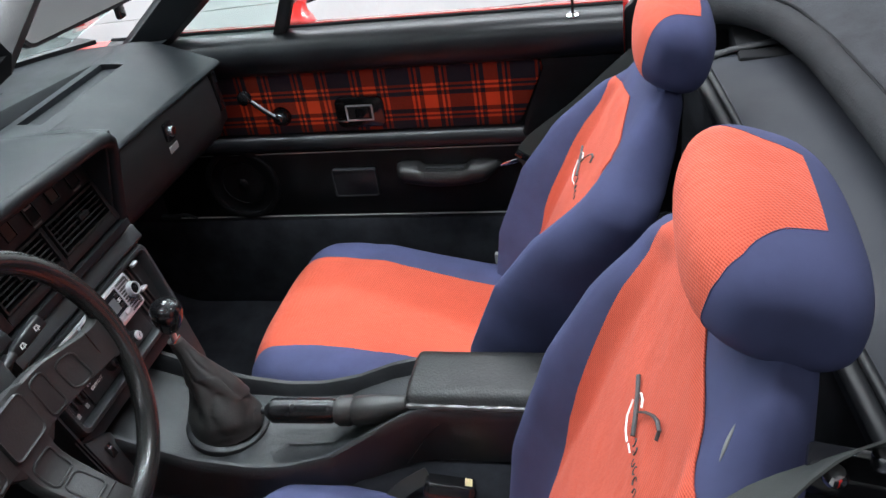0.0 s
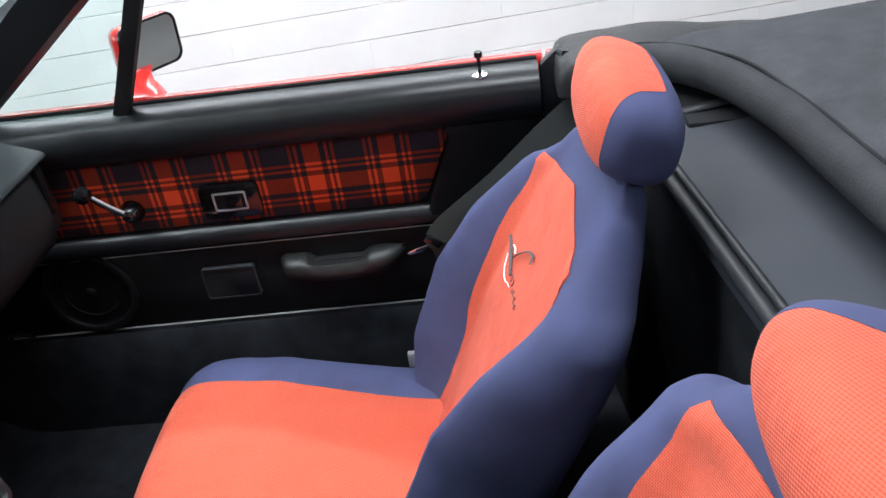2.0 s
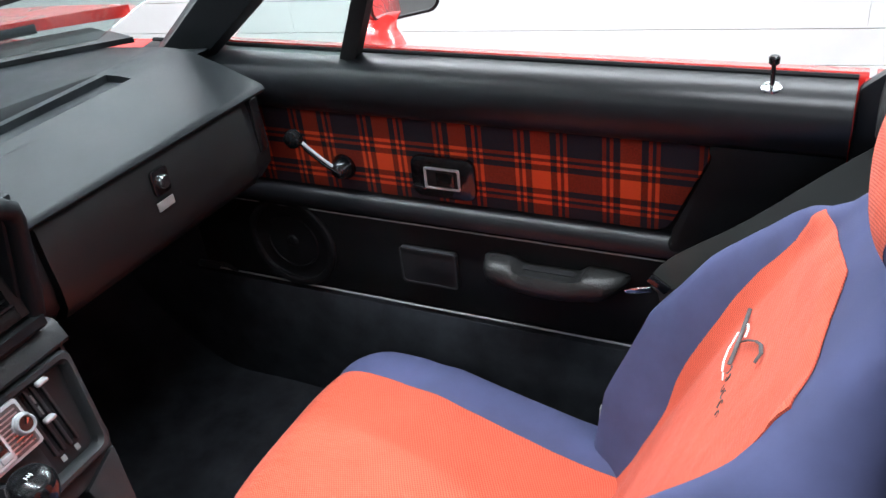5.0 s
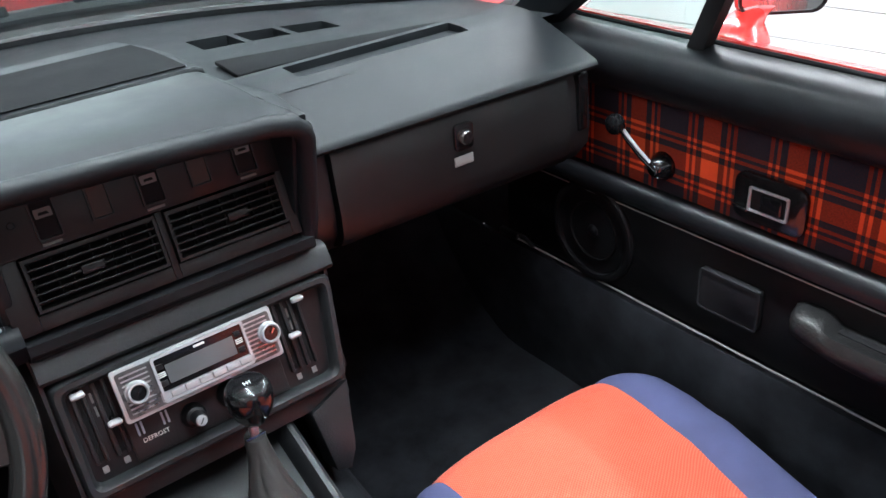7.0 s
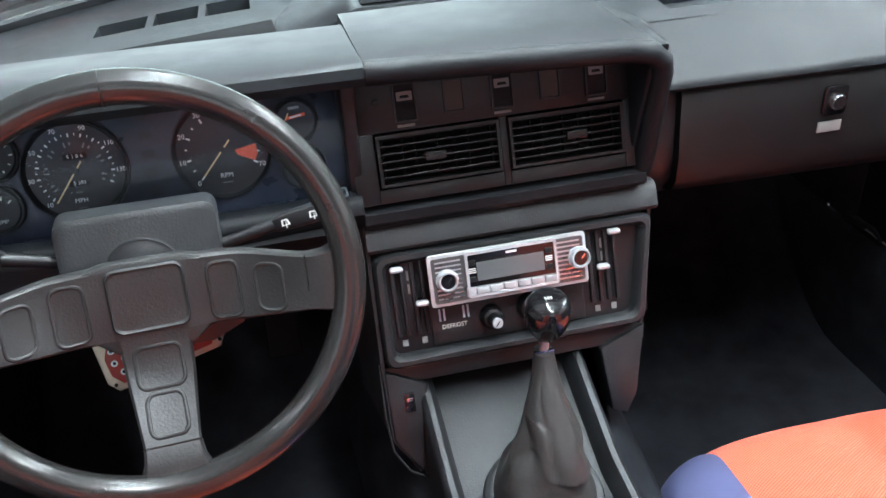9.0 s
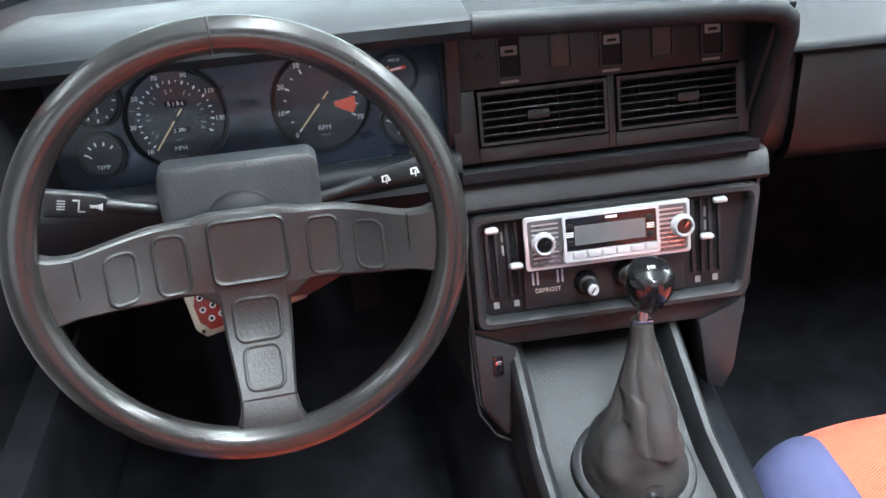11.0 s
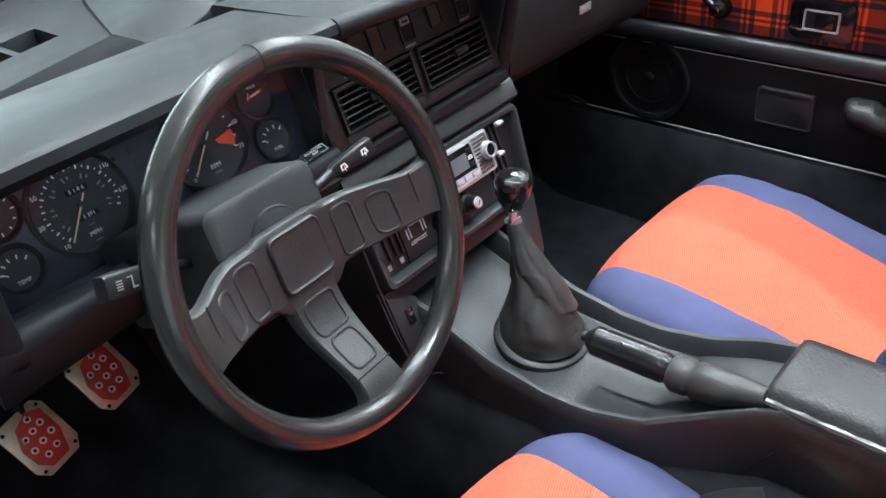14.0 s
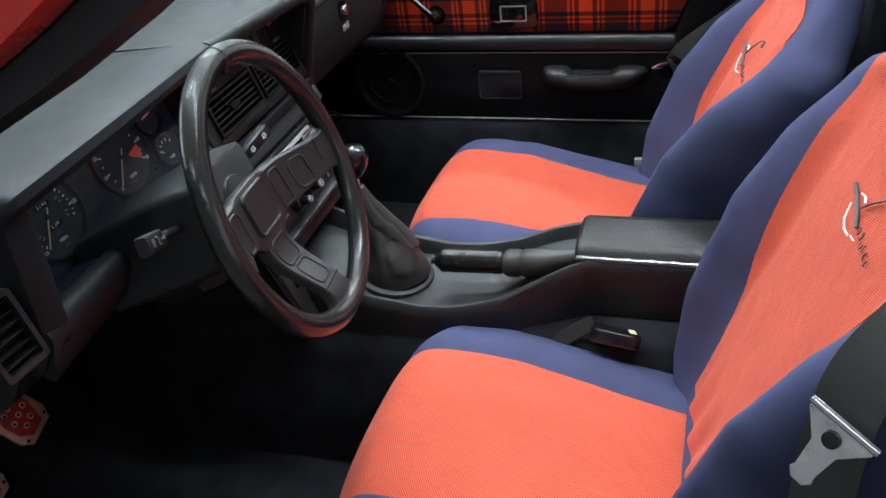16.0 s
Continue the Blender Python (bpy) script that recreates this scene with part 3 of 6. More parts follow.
part("side_cheek", prism(cheek, 0.018, 0.004, Matrix.Translation((0.142, 0, 0)) @ yz), VINYL, dash)
cheek2 = [(0.292, 0.890), (0.305, 0.735), (0.33, 0.70), (0.46, 0.70), (0.52, 0.80), (0.51, 0.862), (0.40, 0.882)]
part("side_cheek", prism(cheek2, 0.038, 0.006, Matrix.Translation((-0.580, 0, 0)) @ yz), VINYL, dash)
# dividing cheek between dials and switches
cheek3 = [(0.36, 0.868), (0.372, 0.72), (0.46, 0.72), (0.46, 0.87)]
part("divider", prism(cheek3, 0.014, 0.003, Matrix.Translation((-0.160, 0, 0)) @ yz), PLASTIC, dash)
part("lower_lip", loft([[Vector((x, y, z)) for y, z in ((yf, 0.722 + dz), (yf + 0.003, 0.733 + dz), (yf + 0.010, 0.7385 + dz), (yf + 0.022, 0.7395 + dz), (yf + 0.028, 0.735 + dz), (yf + 0.032, 0.700), (yf + 0.02, 0.695))] for x, yf, dz in ((-0.575, 0.300, 0.026), (-0.35, 0.325, 0.011), (-0.15, 0.352, 0.0))]), VINYL, dash)
part("panel_apron", loft([[Vector((x, y, z)) for y, z in ((yf + 0.027, 0.730 + dz), (0.389, 0.7315), (0.389, 0.726), (yf + 0.027, 0.712))] for x, yf, dz in ((-0.560, 0.302, 0.025), (-0.35, 0.325, 0.011), (-0.163, 0.350, 0.0))]), PANEL, dash, "dark foot of the instrument panel, tinted blue for the sky reflection")
part("centre_lip", loft([[Vector((x, y, z)) for y, z in ((0.362, 0.700), (0.356, 0.706), (0.358, 0.716), (0.37, 0.722), (0.40, 0.722), (0.40, 0.700))] for x in (-0.15, 0.15, 0.158)]), VINYL, dash)
part("knee_panel", loft([[Vector((x, y, z)) for y, z in ((0.335, 0.715), (0.36, 0.68), (0.42, 0.64), (0.60, 0.62), (0.60, 0.72))] for x in (-0.60, -0.4, -0.17)]), PLASTIC, dash)
part("back_fill", box((-0.2, 0.50, 0.78), (0.74, 0.02, 0.12), 0), MATTE, dash)

# ---- instruments ----
GA = axes((-0.35, 0.41, 0.787), (1, 0, 0), (0, 0.34, 0.94))
part("instrument_panel", prism([(-0.222, -0.088), (0.205, -0.088), (0.195, 0.085), (-0.212, 0.10)], 0.006, 0.001, GA @ pose(0, 0, -0.008)), PANEL, dash, "dark instrument panel, tinted blue for the lens's sky reflection")


def gauge(u, v, r, name, label):
    g = part(name, lathe([(0, -0.001), (r - 0.003, -0.001), (r - 0.003, 0.0), (r - 0.0005, 0.0025), (r, 0.004), (r + 0.002, 0.003), (r + 0.002, -0.003), (0, -0.003)], GA @ pose(u, v, 0), 48), DIAL, dash, label)
    return g


def mark(g, u, v, ang, r0, r1, w, material, name="mark"):
    a = radians(ang)
    m = GA @ pose(u + math.cos(a) * (r0 + r1) / 2, v + math.sin(a) * (r0 + r1) / 2, 0.0004, 0, 0, ang)
    part(name, prism([(-(r1 - r0) / 2, -w / 2), ((r1 - r0) / 2, -w / 2), ((r1 - r0) / 2, w / 2), (-(r1 - r0) / 2, w / 2)], 0.0005, 0, m), material, g, smooth=False)


def word(g, u, v, text, size, material=WHITE):
    part("lettering", text_bm(text, size, GA @ pose(u, v, 0.0006)), material, g, smooth=False)


tacho = gauge(0.070, 0.002, 0.048, "tachometer", "round black tachometer with white numerals")
for k in range(8):
    a = 228 - k * 264 / 7 * 0.97
    mark(tacho, 0.070, 0.002, a, 0.0325, 0.037, 0.0016, WHITE)
    if k < 7:
        mark(tacho, 0.070, 0.002, a - 18.3, 0.0340, 0.0365, 0.0011, WHITE)
    word(tacho, 0.070 + 0.0415 * math.cos(radians(a)), 0.002 + 0.0415 * math.sin(radians(a)), str(k * 10) if k else "0", 0.0072)
part("red_zone", prism([(0.012, -0.002), (0.033, 0.002), (0.034, -0.008), (0.030, -0.015), (0.014, -0.007)], 0.0005, 0, GA @ pose(0.070, 0.002, 0.0003)), REDMARK, tacho, "orange-red warning sector", smooth=False)
mark(tacho, 0.070, 0.002, 228, -0.012, 0.036, 0.0016, AMBER, "needle")
part("needle_hub", lathe([(0, 0), (0.003, 0), (0.003, 0.002), (0, 0.002)], GA @ pose(0.070, 0.002, 0), 12), DIAL, tacho)
word(tacho, 0.070, -0.024, "RPM", 0.0068)
mark(tacho, 0.070, 0.002, 270, 0.0325, 0.0335, 0.010, GREY)

speedo = gauge(-0.072, 0.0015, 0.049, "speedometer", "round black speedometer with white numerals")
for k in range(14):
    a = 225 - k * 250 / 13
    mark(speedo, -0.072, 0.0015, a, 0.0335, 0.037, 0.0015, WHITE)
    if k % 2 == 0:
        word(speedo, -0.072 + 0.0425 * math.cos(radians(a)), 0.0015 + 0.0425 * math.sin(radians(a)), str(10 + k * 10) if k else "10", 0.0066)
        mark(speedo, -0.072, 0.0015, a - 8, 0.024, 0.029, 0.0016, GREY)
    else:
        mark(speedo, -0.072, 0.0015, a, 0.0255, 0.0285, 0.0018, GREY)
    if k < 13:
        mark(speedo, -0.072, 0.0015, a - 9.6, 0.0350, 0.037, 0.0009, WHITE)
mark(speedo, -0.072, 0.0015, 232, -0.011, 0.037, 0.0015, AMBER, "needle")
part("needle_hub", lathe([(0, 0), (0.003, 0), (0.003, 0.002), (0, 0.002)], GA @ pose(-0.072, 0.0015, 0), 12), DIAL, speedo)
for vv, ww in ((0.0155, 0.022), (-0.0105, 0.020)):
    part("odometer_window", prism([(-ww / 2, -0.003), (ww / 2, -0.003), (ww / 2, 0.003), (-ww / 2, 0.003)], 0.0005, 0, GA @ pose(-0.072 + 0.002, vv, 0.0002)), MATTE, speedo, smooth=False)
word(speedo, -0.070, 0.0155, "5 1 8 6", 0.0055)
word(speedo, -0.070, -0.0105, "5 391", 0.0055)
word(speedo, -0.072, -0.0195, "km/h", 0.0035, GREY)
word(speedo, -0.072, -0.028, "MPH", 0.0062)
mark(speedo, -0.072, 0.0015, 270, 0.0365, 0.0372, 0.008, GREY)

fuel = gauge(0.148, -0.026, 0.022, "fuel_gauge", "small black fuel gauge")
temp = gauge(-0.149, -0.026, 0.022, "temperature_gauge", "small black temperature gauge")
for g, u, w in ((fuel, 0.148, "FUEL"), (temp, -0.149, "TEMP")):
    for k, a in enumerate((160, 130, 105, 75, 45)):
        mark(g, u, -0.030, a, 0.0135, 0.0175, 0.0014, WHITE)
    mark(g, u - 0.012, -0.026, -40, -0.003, 0.003, 0.0012, WHITE, "needle")
    word(g, u, -0.038, w, 0.0055)
volts = gauge(0.146, 0.0205, 0.022, "voltmeter", "small black voltmeter")
word(volts, 0.146, 0.0335, "VOLTS", 0.0038)
part("scale", prism([(-0.010, 0), (0.010, 0), (0.010, 0.003), (-0.010, 0.003)], 0.0004, 0, GA @ pose(0.147, 0.0235, 0.0002, 0, 0, 8)), REDMARK, volts, "red and white scale bar", smooth=False)
part("scale", prism([(-0.006, 0), (0.006, 0), (0.006, 0.0016), (-0.006, 0.0016)], 0.0004, 0, GA @ pose(0.147, 0.0242, 0.0006, 0, 0, 8)), WHITE, volts, smooth=False)
mark(volts, 0.137, 0.0235, 60, -0.002, 0.006, 0.001, AMBER, "needle")
clock = gauge(-0.1455, 0.0255, 0.024, "clock", "small round black clock")
for k in range(12):
    mark(clock, -0.1455, 0.0255, 30 * k, 0.0165, 0.019 if k % 3 else 0.0200, 0.0012, WHITE)
mark(clock, -0.1455, 0.0255, 90, -0.003, 0.014, 0.001, WHITE, "needle")
mark(clock, -0.1455, 0.0255, 275, -0.002, 0.011, 0.0012, WHITE, "needle")
for k in range(5):
    part("tell_tale", prism(rounded(0.014, 0.008, 0.001, 3), 0.0006, 0, GA @ pose(-0.001, 0.045 - 0.0185 * k, 0)), DIAL, dash, smooth=False)
lab = part("fuel_label", prism(rounded(0.036, 0.012, 0.0015, 3), 0.001, 0, axes((-0.182, 0.362, 0.7445), (1, 0.1, 0), (0, 0.92, 0.40))), STEEL, dash, "small engraved metal label")
lab_m = axes((-0.182, 0.362, 0.7445), (1, 0.1, 0), (0, 0.92, 0.40))
part("label_field", prism(rounded(0.032, 0.0085, 0.001, 3), 0.0004, 0, lab_m @ pose(0, 0, 0.001)), GLOSS, lab, smooth=False)
part("lettering", text_bm("UNLEADED FUEL", 0.0036, lab_m @ pose(0, 0.0019, 0.0016)), WHITE, lab, smooth=False)
part("lettering", text_bm("ONLY", 0.0036, lab_m @ pose(0, -0.0019, 0.0016)), WHITE, lab, smooth=False)

# clear cowl over the dials


def lens(u, v):
    top, bot = Vector((0, 0.385 - 0.06 * (1 - u) * 0.5, 0.872 + 0.010 * (1 - u))), Vector((0, 0.346 - 0.030 * (1 - u), 0.7465 + 0.008 * (1 - u)))
    p = bot.lerp(top, v) + Vector((0, 0.011 * math.sin(math.pi * v), -0.003 * math.sin(math.pi * v)))
    return (lerp(-0.556, -0.162, u), p.y, p.z)


cover = part("lens", thick(sheet(lens, spread(0, 1, 12), spread(0, 1, 12)), 0.0015), SMOKE, dash, "clear plastic instrument lens")
cover.visible_shadow = False

# ---- centre panel: switches and vents ----
VM = axes((0, 0.373, 0.77), (1, 0, 0), (0, 0.30, 0.95))


def plate(u0, u1, v0, v1, d=0.006, z=0.0, b=0.001):
    return prism([(u0, v0), (u1, v0), (u1, v1), (u0, v1)], d, b, VM @ pose(0, 0, z))


part("switch_panel", plate(-0.155, 0.146, 0.026, 0.096, 0.006, -0.006), VENT, dash)
for u0, u1, v0, v1 in ((-0.155, -0.131, -0.046, 0.026), (0.135, 0.146, -0.046, 0.026), (0.0005, 0.008, -0.046, 0.026), (-0.131, 0.0005, -0.046, -0.031), (0.008, 0.135, -0.046, -0.031)):
    part("vent_surround", plate(u0, u1, v0, v1, 0.006, -0.006), VENT, dash)
part("panel_backing", plate(-0.155, 0.146, -0.046, 0.10, 0.003, -0.045, 0), MATTE, dash)
for u0, u1, tab in ((-0.129, -0.001, -0.070), (0.0095, 0.1335, 0.0814)):
    vent = part("air_vent", frame_ring([(u0, -0.029), (u1, -0.029), (u1, 0.024), (u0, 0.024)], [(u0 + 0.003, -0.026), (u1 - 0.003, -0.026), (u1 - 0.003, 0.021), (u0 + 0.003, 0.021)], 0.022, VM @ pose(0, 0, -0.018)), VENT, dash, "black slatted air vent")
    for k in range(6):
        v = -0.0222 + 0.0079 * k
        part("slat", prism([(u0 + 0.003, -0.001), (u1 - 0.003, -0.001), (u1 - 0.003, 0.001), (u0 + 0.003, 0.001)], 0.012, 0.0004, VM @ pose(0, v, -0.011, -14)), VENT, vent)
    for k in range(7):
        u = lerp(u0 + 0.008, u1 - 0.008, k / 6) + 0.003 * math.sin(k * 2.3)
        part("vane", prism([(u - 0.0006, -0.026), (u + 0.0006, -0.026), (u + 0.0006, 0.021), (u - 0.0006, 0.021)], 0.010, 0, VM @ pose(0, 0, -0.026)), VENT, vent)
    part("tab", prism(rounded(0.022, 0.009, 0.002, 4), 0.007, 0.0008, VM @ pose(tab, -0.0030, -0.002)), VENT, vent)
for k, (u, kind_) in enumerate(((-0.0946, "white"), (-0.0442, "plain"), (0.0062, "dark"), (0.0573, "plain"), (0.1072, "red"))):
    w, h = (0.020, 0.036) if kind_ != "plain" else (0.018, 0.030)
    sw = part("rocker_switch", frame_ring(rounded(w + 0.004, h + 0.004, 0.002, 3), rounded(w, h, 0.001, 3), 0.003, VM @ pose(u, 0.054, 0)), VENT, dash, "black rocker switch")
    rock = MATTE if kind_ != "plain" else mat("brown_smoked_lens", (0.030, 0.014, 0.010), 0.45, spec=0.3)
    part("rocker", loft([[VM @ Vector((u + x, 0.054 + y, z)) for x, y in rounded(w - 0.001, h - 0.001, 0.001, 3)] for z in (-0.004, 0.0015)]), rock, sw)
    if kind_ != "plain":
        part("icon_window", prism(rounded(0.016, 0.009, 0.001, 3), 0.001, 0, VM @ pose(u, 0.060, 0.0018)), DULLGREY, sw, smooth=False)
        part("icon_bar", prism([(-0.005, -0.0014), (0.005, -0.0014), (0.004, 0.0014), (-0.004, 0.0014)], 0.0004, 0, VM @ pose(u, 0.0595, 0.0029)), MATTE, sw, smooth=False)
        if kind_ == "red":
            part("icon_window", prism(rounded(0.016, 0.004, 0.001, 3), 0.001, 0, VM @ pose(u, 0.068, 0.0018)), REDMARK, sw, smooth=False)
        part("caption_bar", prism([(-0.009, -0.0013), (0.009, -0.0013), (0.009, 0.0013), (-0.009, 0.0013)], 0.0006, 0, VM @ pose(u - 0.001, 0.0305, 0.0003)), DULLGREY, sw, smooth=False)
part("screw", lathe([(0, 0), (0.0024, 0), (0.0018, 0.0016), (0, 0.002)], axes((0.151, 0.357, 0.786), (0, 1, 0.3), (0, 0, 1)) @ pose(0, 0, 0, 0, 0, 0), 10), CHROME, dash)
part("screw", lathe([(0, 0), (0.0035, 0), (0.003, 0.0012), (0, 0.0012)], VM @ pose(-0.1241, 0.0568, 0), 12), VENT, dash)

# end vent at the driver's side
ev = part("side_vent", frame_ring(rounded(0.05, 0.075, 0.004, 3), rounded(0.040, 0.064, 0.003, 3), 0.02, axes((-0.612, 0.32, 0.782), (1, -0.1, 0), (0, 0.25, 0.95))), PLASTIC, dash, "small side air vent")
evm = axes((-0.612, 0.32, 0.782), (1, -0.1, 0), (0, 0.25, 0.95))
for k in range(6):
    part("slat", prism([(-0.02, -0.0008), (0.02, -0.0008), (0.02, 0.0008), (-0.02, 0.0008)], 0.010, 0, evm @ pose(0, -0.026 + 0.0105 * k, 0.004)), MATTE, ev)
part("vent_backing", prism(rounded(0.048, 0.07, 0.003, 3), 0.002, 0, evm @ pose(0, 0, -0.004)), MATTE, ev)

# ---- seats ----


def seat(cx, dy, dz, back_place, shape, head_place, recline, label):
    low, high, deep, sunk, seam_low, seam_high = shape
    s = thing("seat", (cx, -0.05 + dy, 0.17), label, "car seat", "front seats")
    # cushion: crowned top, rolled front, seams where orange meets blue
    W, SEAM = 0.245, 0.137
    us = sorted(set(spread(-1, 1, 47) + [-SEAM / W, SEAM / W]))
    vs = spread(0, 1, 44)
    front, rear = 0.284, -0.225

    def cushion(u, v):
        # v: 0 at the rear, 0.75 at the front edge, 1 down the front face
        x = u * W
        x -= math.copysign(0.020, u) * math.sin(math.pi * abs(u) ** 1.195) * (1 - smoothstep(0.0, 0.6, v))
        if v < 0.60:
            t = v / 0.60
            y = lerp(rear, front - 0.085, t)
            z = 0.376 + 0.060 * smoothstep(0.0, 1.0, t)
        else:
            t, f = 1.0, radians(90) * (v - 0.60) / 0.40
            y = front - 0.085 + 0.085 * math.sin(f) ** 0.9
            z = 0.436 - 0.17 * (1 - math.cos(f)) ** 1.15
        z += 0.012 * (1 - u * u) * math.sin(math.pi * min(1.0, v / 0.75)) ** 2
        tuck = 1 - smoothstep(0.0, 0.16, v)
        z += 0.004 * tuck * math.sin(x * 95 + cx * 40) + 0.003 * noise.noise((x * 9, y * 22, cx * 3)) * smoothstep(0.0, 0.3, v)
        y -= (0.022 * u * u + 0.055 * abs(u) ** 5) * smoothstep(0.3, 0.75, v)
        z -= 0.018 * abs(u) ** 4 * smoothstep(0.35, 0.7, v)
        z -= 0.085 * abs(u) ** 12 - 0.006 * smoothstep(0.5, 0.7, abs(u)) * smoothstep(1.0, 0.8, abs(u))
        x *= 1 - 0.10 * smoothstep(0.7, 1.0, v) * abs(u) ** 3
        seam = abs(abs(u) - SEAM / W)
        z -= 0.003 * max(0, 1 - seam / 0.05)
        return (cx + x, y + dy, z + dz + 0.0015 * noise.noise((x * 14, y * 14, cx)))

    cush = part("cushion", join(sheet(cushion, us, vs, lambda u, v: abs(u) > SEAM / W), sheet(lambda u, v: (cx + u * (W - 0.005), lerp(rear, front - 0.03, v) + dy, 0.24), [-1, 1], [0, 1]),
                sheet(lambda u, v: (lambda p: (p[0], p[1], lerp(p[2], 0.24, v)))(cushion(-1, u)), vs, [0, 0.5, 1]),
                sheet(lambda u, v: (lambda p: (p[0], p[1], lerp(p[2], 0.24, v)))(cushion(1, u)), vs, [0, 0.5, 1])), BLUE, s, "navy blue cloth side panels")
    part("cushion_insert", sheet(cushion, us, vs, lambda u, v: abs(u) < SEAM / W), ORANGE, s, "orange ribbed cloth centre panel")
    part("seat_base", box((cx, -0.02 + dy, 0.21), (0.40, 0.40, 0.08), 0.01), MATTE, s)
    # backrest: a reclined shell with proud bolsters
    rec = radians(recline)
    up, out = Vector((0, -math.sin(rec), math.cos(rec))), Vector((0, math.cos(rec), math.sin(rec)))
    org = Vector(back_place)
    width = [(-0.03, 0.20), (0.0, 0.212), (0.06, 0.228), (0.16, 0.242), (0.26, 0.243), (0.36, 0.236), (0.43, 0.224), (0.453, 0.208), (0.471, 0.180), (0.50, 0.153), (0.545, 0.124), (0.565, 0.098), (0.578, 0.06), (0.585, 0.02)]
    seam = [(0.0, 0.100), (0.12, 0.112), (0.26, 0.137), (0.38, 0.153), (0.46, 0.156), (0.60, 0.10)]
    face = [(-0.03, 0.04), (0.0, 0.038), (0.12, 0.034), (0.25, 0.026), (0.36, 0.018), (0.44, 0.008), (0.50, -0.004), (0.55, -0.02), (0.575, -0.038), (0.585, -0.048)]
    bol = [(-0.03, 0.02), (0.0, 0.03), (0.10, 0.048), (0.24, 0.052), (0.34, 0.040), (0.43, 0.018), (0.50, 0.002), (0.6, 0.0)]
    rear_ = [(-0.03, -0.08), (0.1, -0.092), (0.4, -0.092), (0.5, -0.085), (0.55, -0.072), (0.575, -0.058), (0.585, -0.050)]
    MID = -0.035

    def wide(L):
        return along(width, L) * along([(0.2, low), (0.45, high)], L)

    def front_n(x, L):
        w = wide(L)
        k = min(1.0, abs(x) / w)
        n = along(face, L) + sunk * (1 - smoothstep(0.40, 0.55, L)) + along(bol, L) * deep * smoothstep(0.56, 0.86, k)
        m_ = min(MID, n)
        return m_ + (n - m_) * (1 - k ** 9) ** 0.5

    def wrinkle(k, L):
        return 0.0014 * noise.noise((k * 3, L * 16, cx * 5)) + 0.0005 * noise.noise((k * 8, L * 38, cx * 5))

    def back(a, L):
        # a: -1..1 across the front, 1..3 across the rear
        w = wide(L)
        if a <= 1:
            k = math.sin(a * math.pi / 2)
            n = front_n(k * w, L)
        else:
            k = math.sin((2 - a) * math.pi / 2)
            n = MID + (along(rear_, L) - MID) * (1 - abs(k) ** 5) ** 0.5
        wr = wrinkle(k, L)
        return org + Vector((k * w, 0, 0)) + up * L + out * (n + wr)

    Ls = spread(-0.03, 0.55, 60) + [0.557, 0.563, 0.569, 0.575, 0.58, 0.585]
    ringA = spread(-1, 3, 113)[:-1]
    part("backrest", loft([[back(a, L) for a in ringA] for L in Ls]), BLUE, s, "navy blue cloth backrest cover")

    def insert_pt(p, q, lift=0.0035):
        L = q * (0.478 + 0.034 * (1 - abs(p)))
        x = p * along(seam, L) * along([(0, seam_low), (0.45, seam_high)], L)
        rim = max(abs(p) ** 12, smoothstep(0.96, 1.0, q))
        lift += 0.0035 * math.sin(p * 13 + q * 6) * (1 - smoothstep(0.04, 0.24, q)) * (1 - rim)
        return org + Vector((x, 0, 0)) + up * L + out * (front_n(x, L) + wrinkle(x / wide(L), L) + lift * (1 - rim) + 0.0008)

    part("backrest_insert", thick(sheet(insert_pt, spread(-1, 1, 41), spread(0.0, 1, 60)), -0.0015), ORANGE, s, "orange ribbed cloth centre panel")
    part("seam", tube([insert_pt(0.995, q, 0.0) for q in spread(0.02, 1, 40)], 0.0011, 5), ORANGE, s)
    part("seam", tube([insert_pt(-0.995, q, 0.0) for q in spread(0.02, 1, 40)], 0.0011, 5), ORANGE, s)
    # headrest
    hc = Vector(head_place)
    END = 108 if cx > 0 else 105

    def head_pt(a, b):
        # a: round the middle, b: from side to side
        size, deep_ = (1.0, 0.057) if cx > 0 else (1.07, 0.066)
        w = size * 0.121 * math.copysign(abs(math.sin(b)) ** 0.72, math.sin(b))
        cb = abs(math.cos(b)) ** 0.55
        hh = size * (0.0585 if cx > 0 else 0.0505) * math.copysign(abs(math.sin(a)) ** 0.8, math.sin(a)) * cb
        tt = size * deep_ * math.copysign(abs(math.cos(a)) ** 0.75, math.cos(a)) * cb
        w *= 1 - 0.12 * smoothstep(0.0, 0.1, -hh)
        hh *= 0.76 if cx < 0 and hh < 0 else 1.0
        return hc + Vector((w, 0, 0)) + up * hh + out * (tt + 0.010 * hh / 0.064)

    def head_at(a, w):
        # w: within -1..1 the front panel, beyond it the sides
        d = math.degrees(a)
        if cx > 0:
            k = 0.106 - (4.0e-6 if d < 5 else 3.6e-6) * (min(d, END) - 5) ** 2
        else:
            k = along([(-64, 0.088), (-30, 0.098), (5, 0.102), (30, 0.101), (58, 0.0925), (76, 0.0758), (90, 0.061), (105, 0.053)], min(d, END))
        b0 = math.asin((k / 0.121) ** (1 / 0.72))
        b = w * b0 if abs(w) <= 1 else math.copysign(lerp(b0, math.pi / 2, abs(w) - 1), w)
        return head_pt(a, b)

    aa = [radians(d) for d in spread(-64, END, 27) + spread(END, 296, 25)[1:]]
    ww = spread(-2, -1, 10) + spread(-1, 1, 17)[1:] + spread(1, 2, 10)[1:]

    def head_mid(a, w):
        return abs(w) < 1 and a < radians(END)

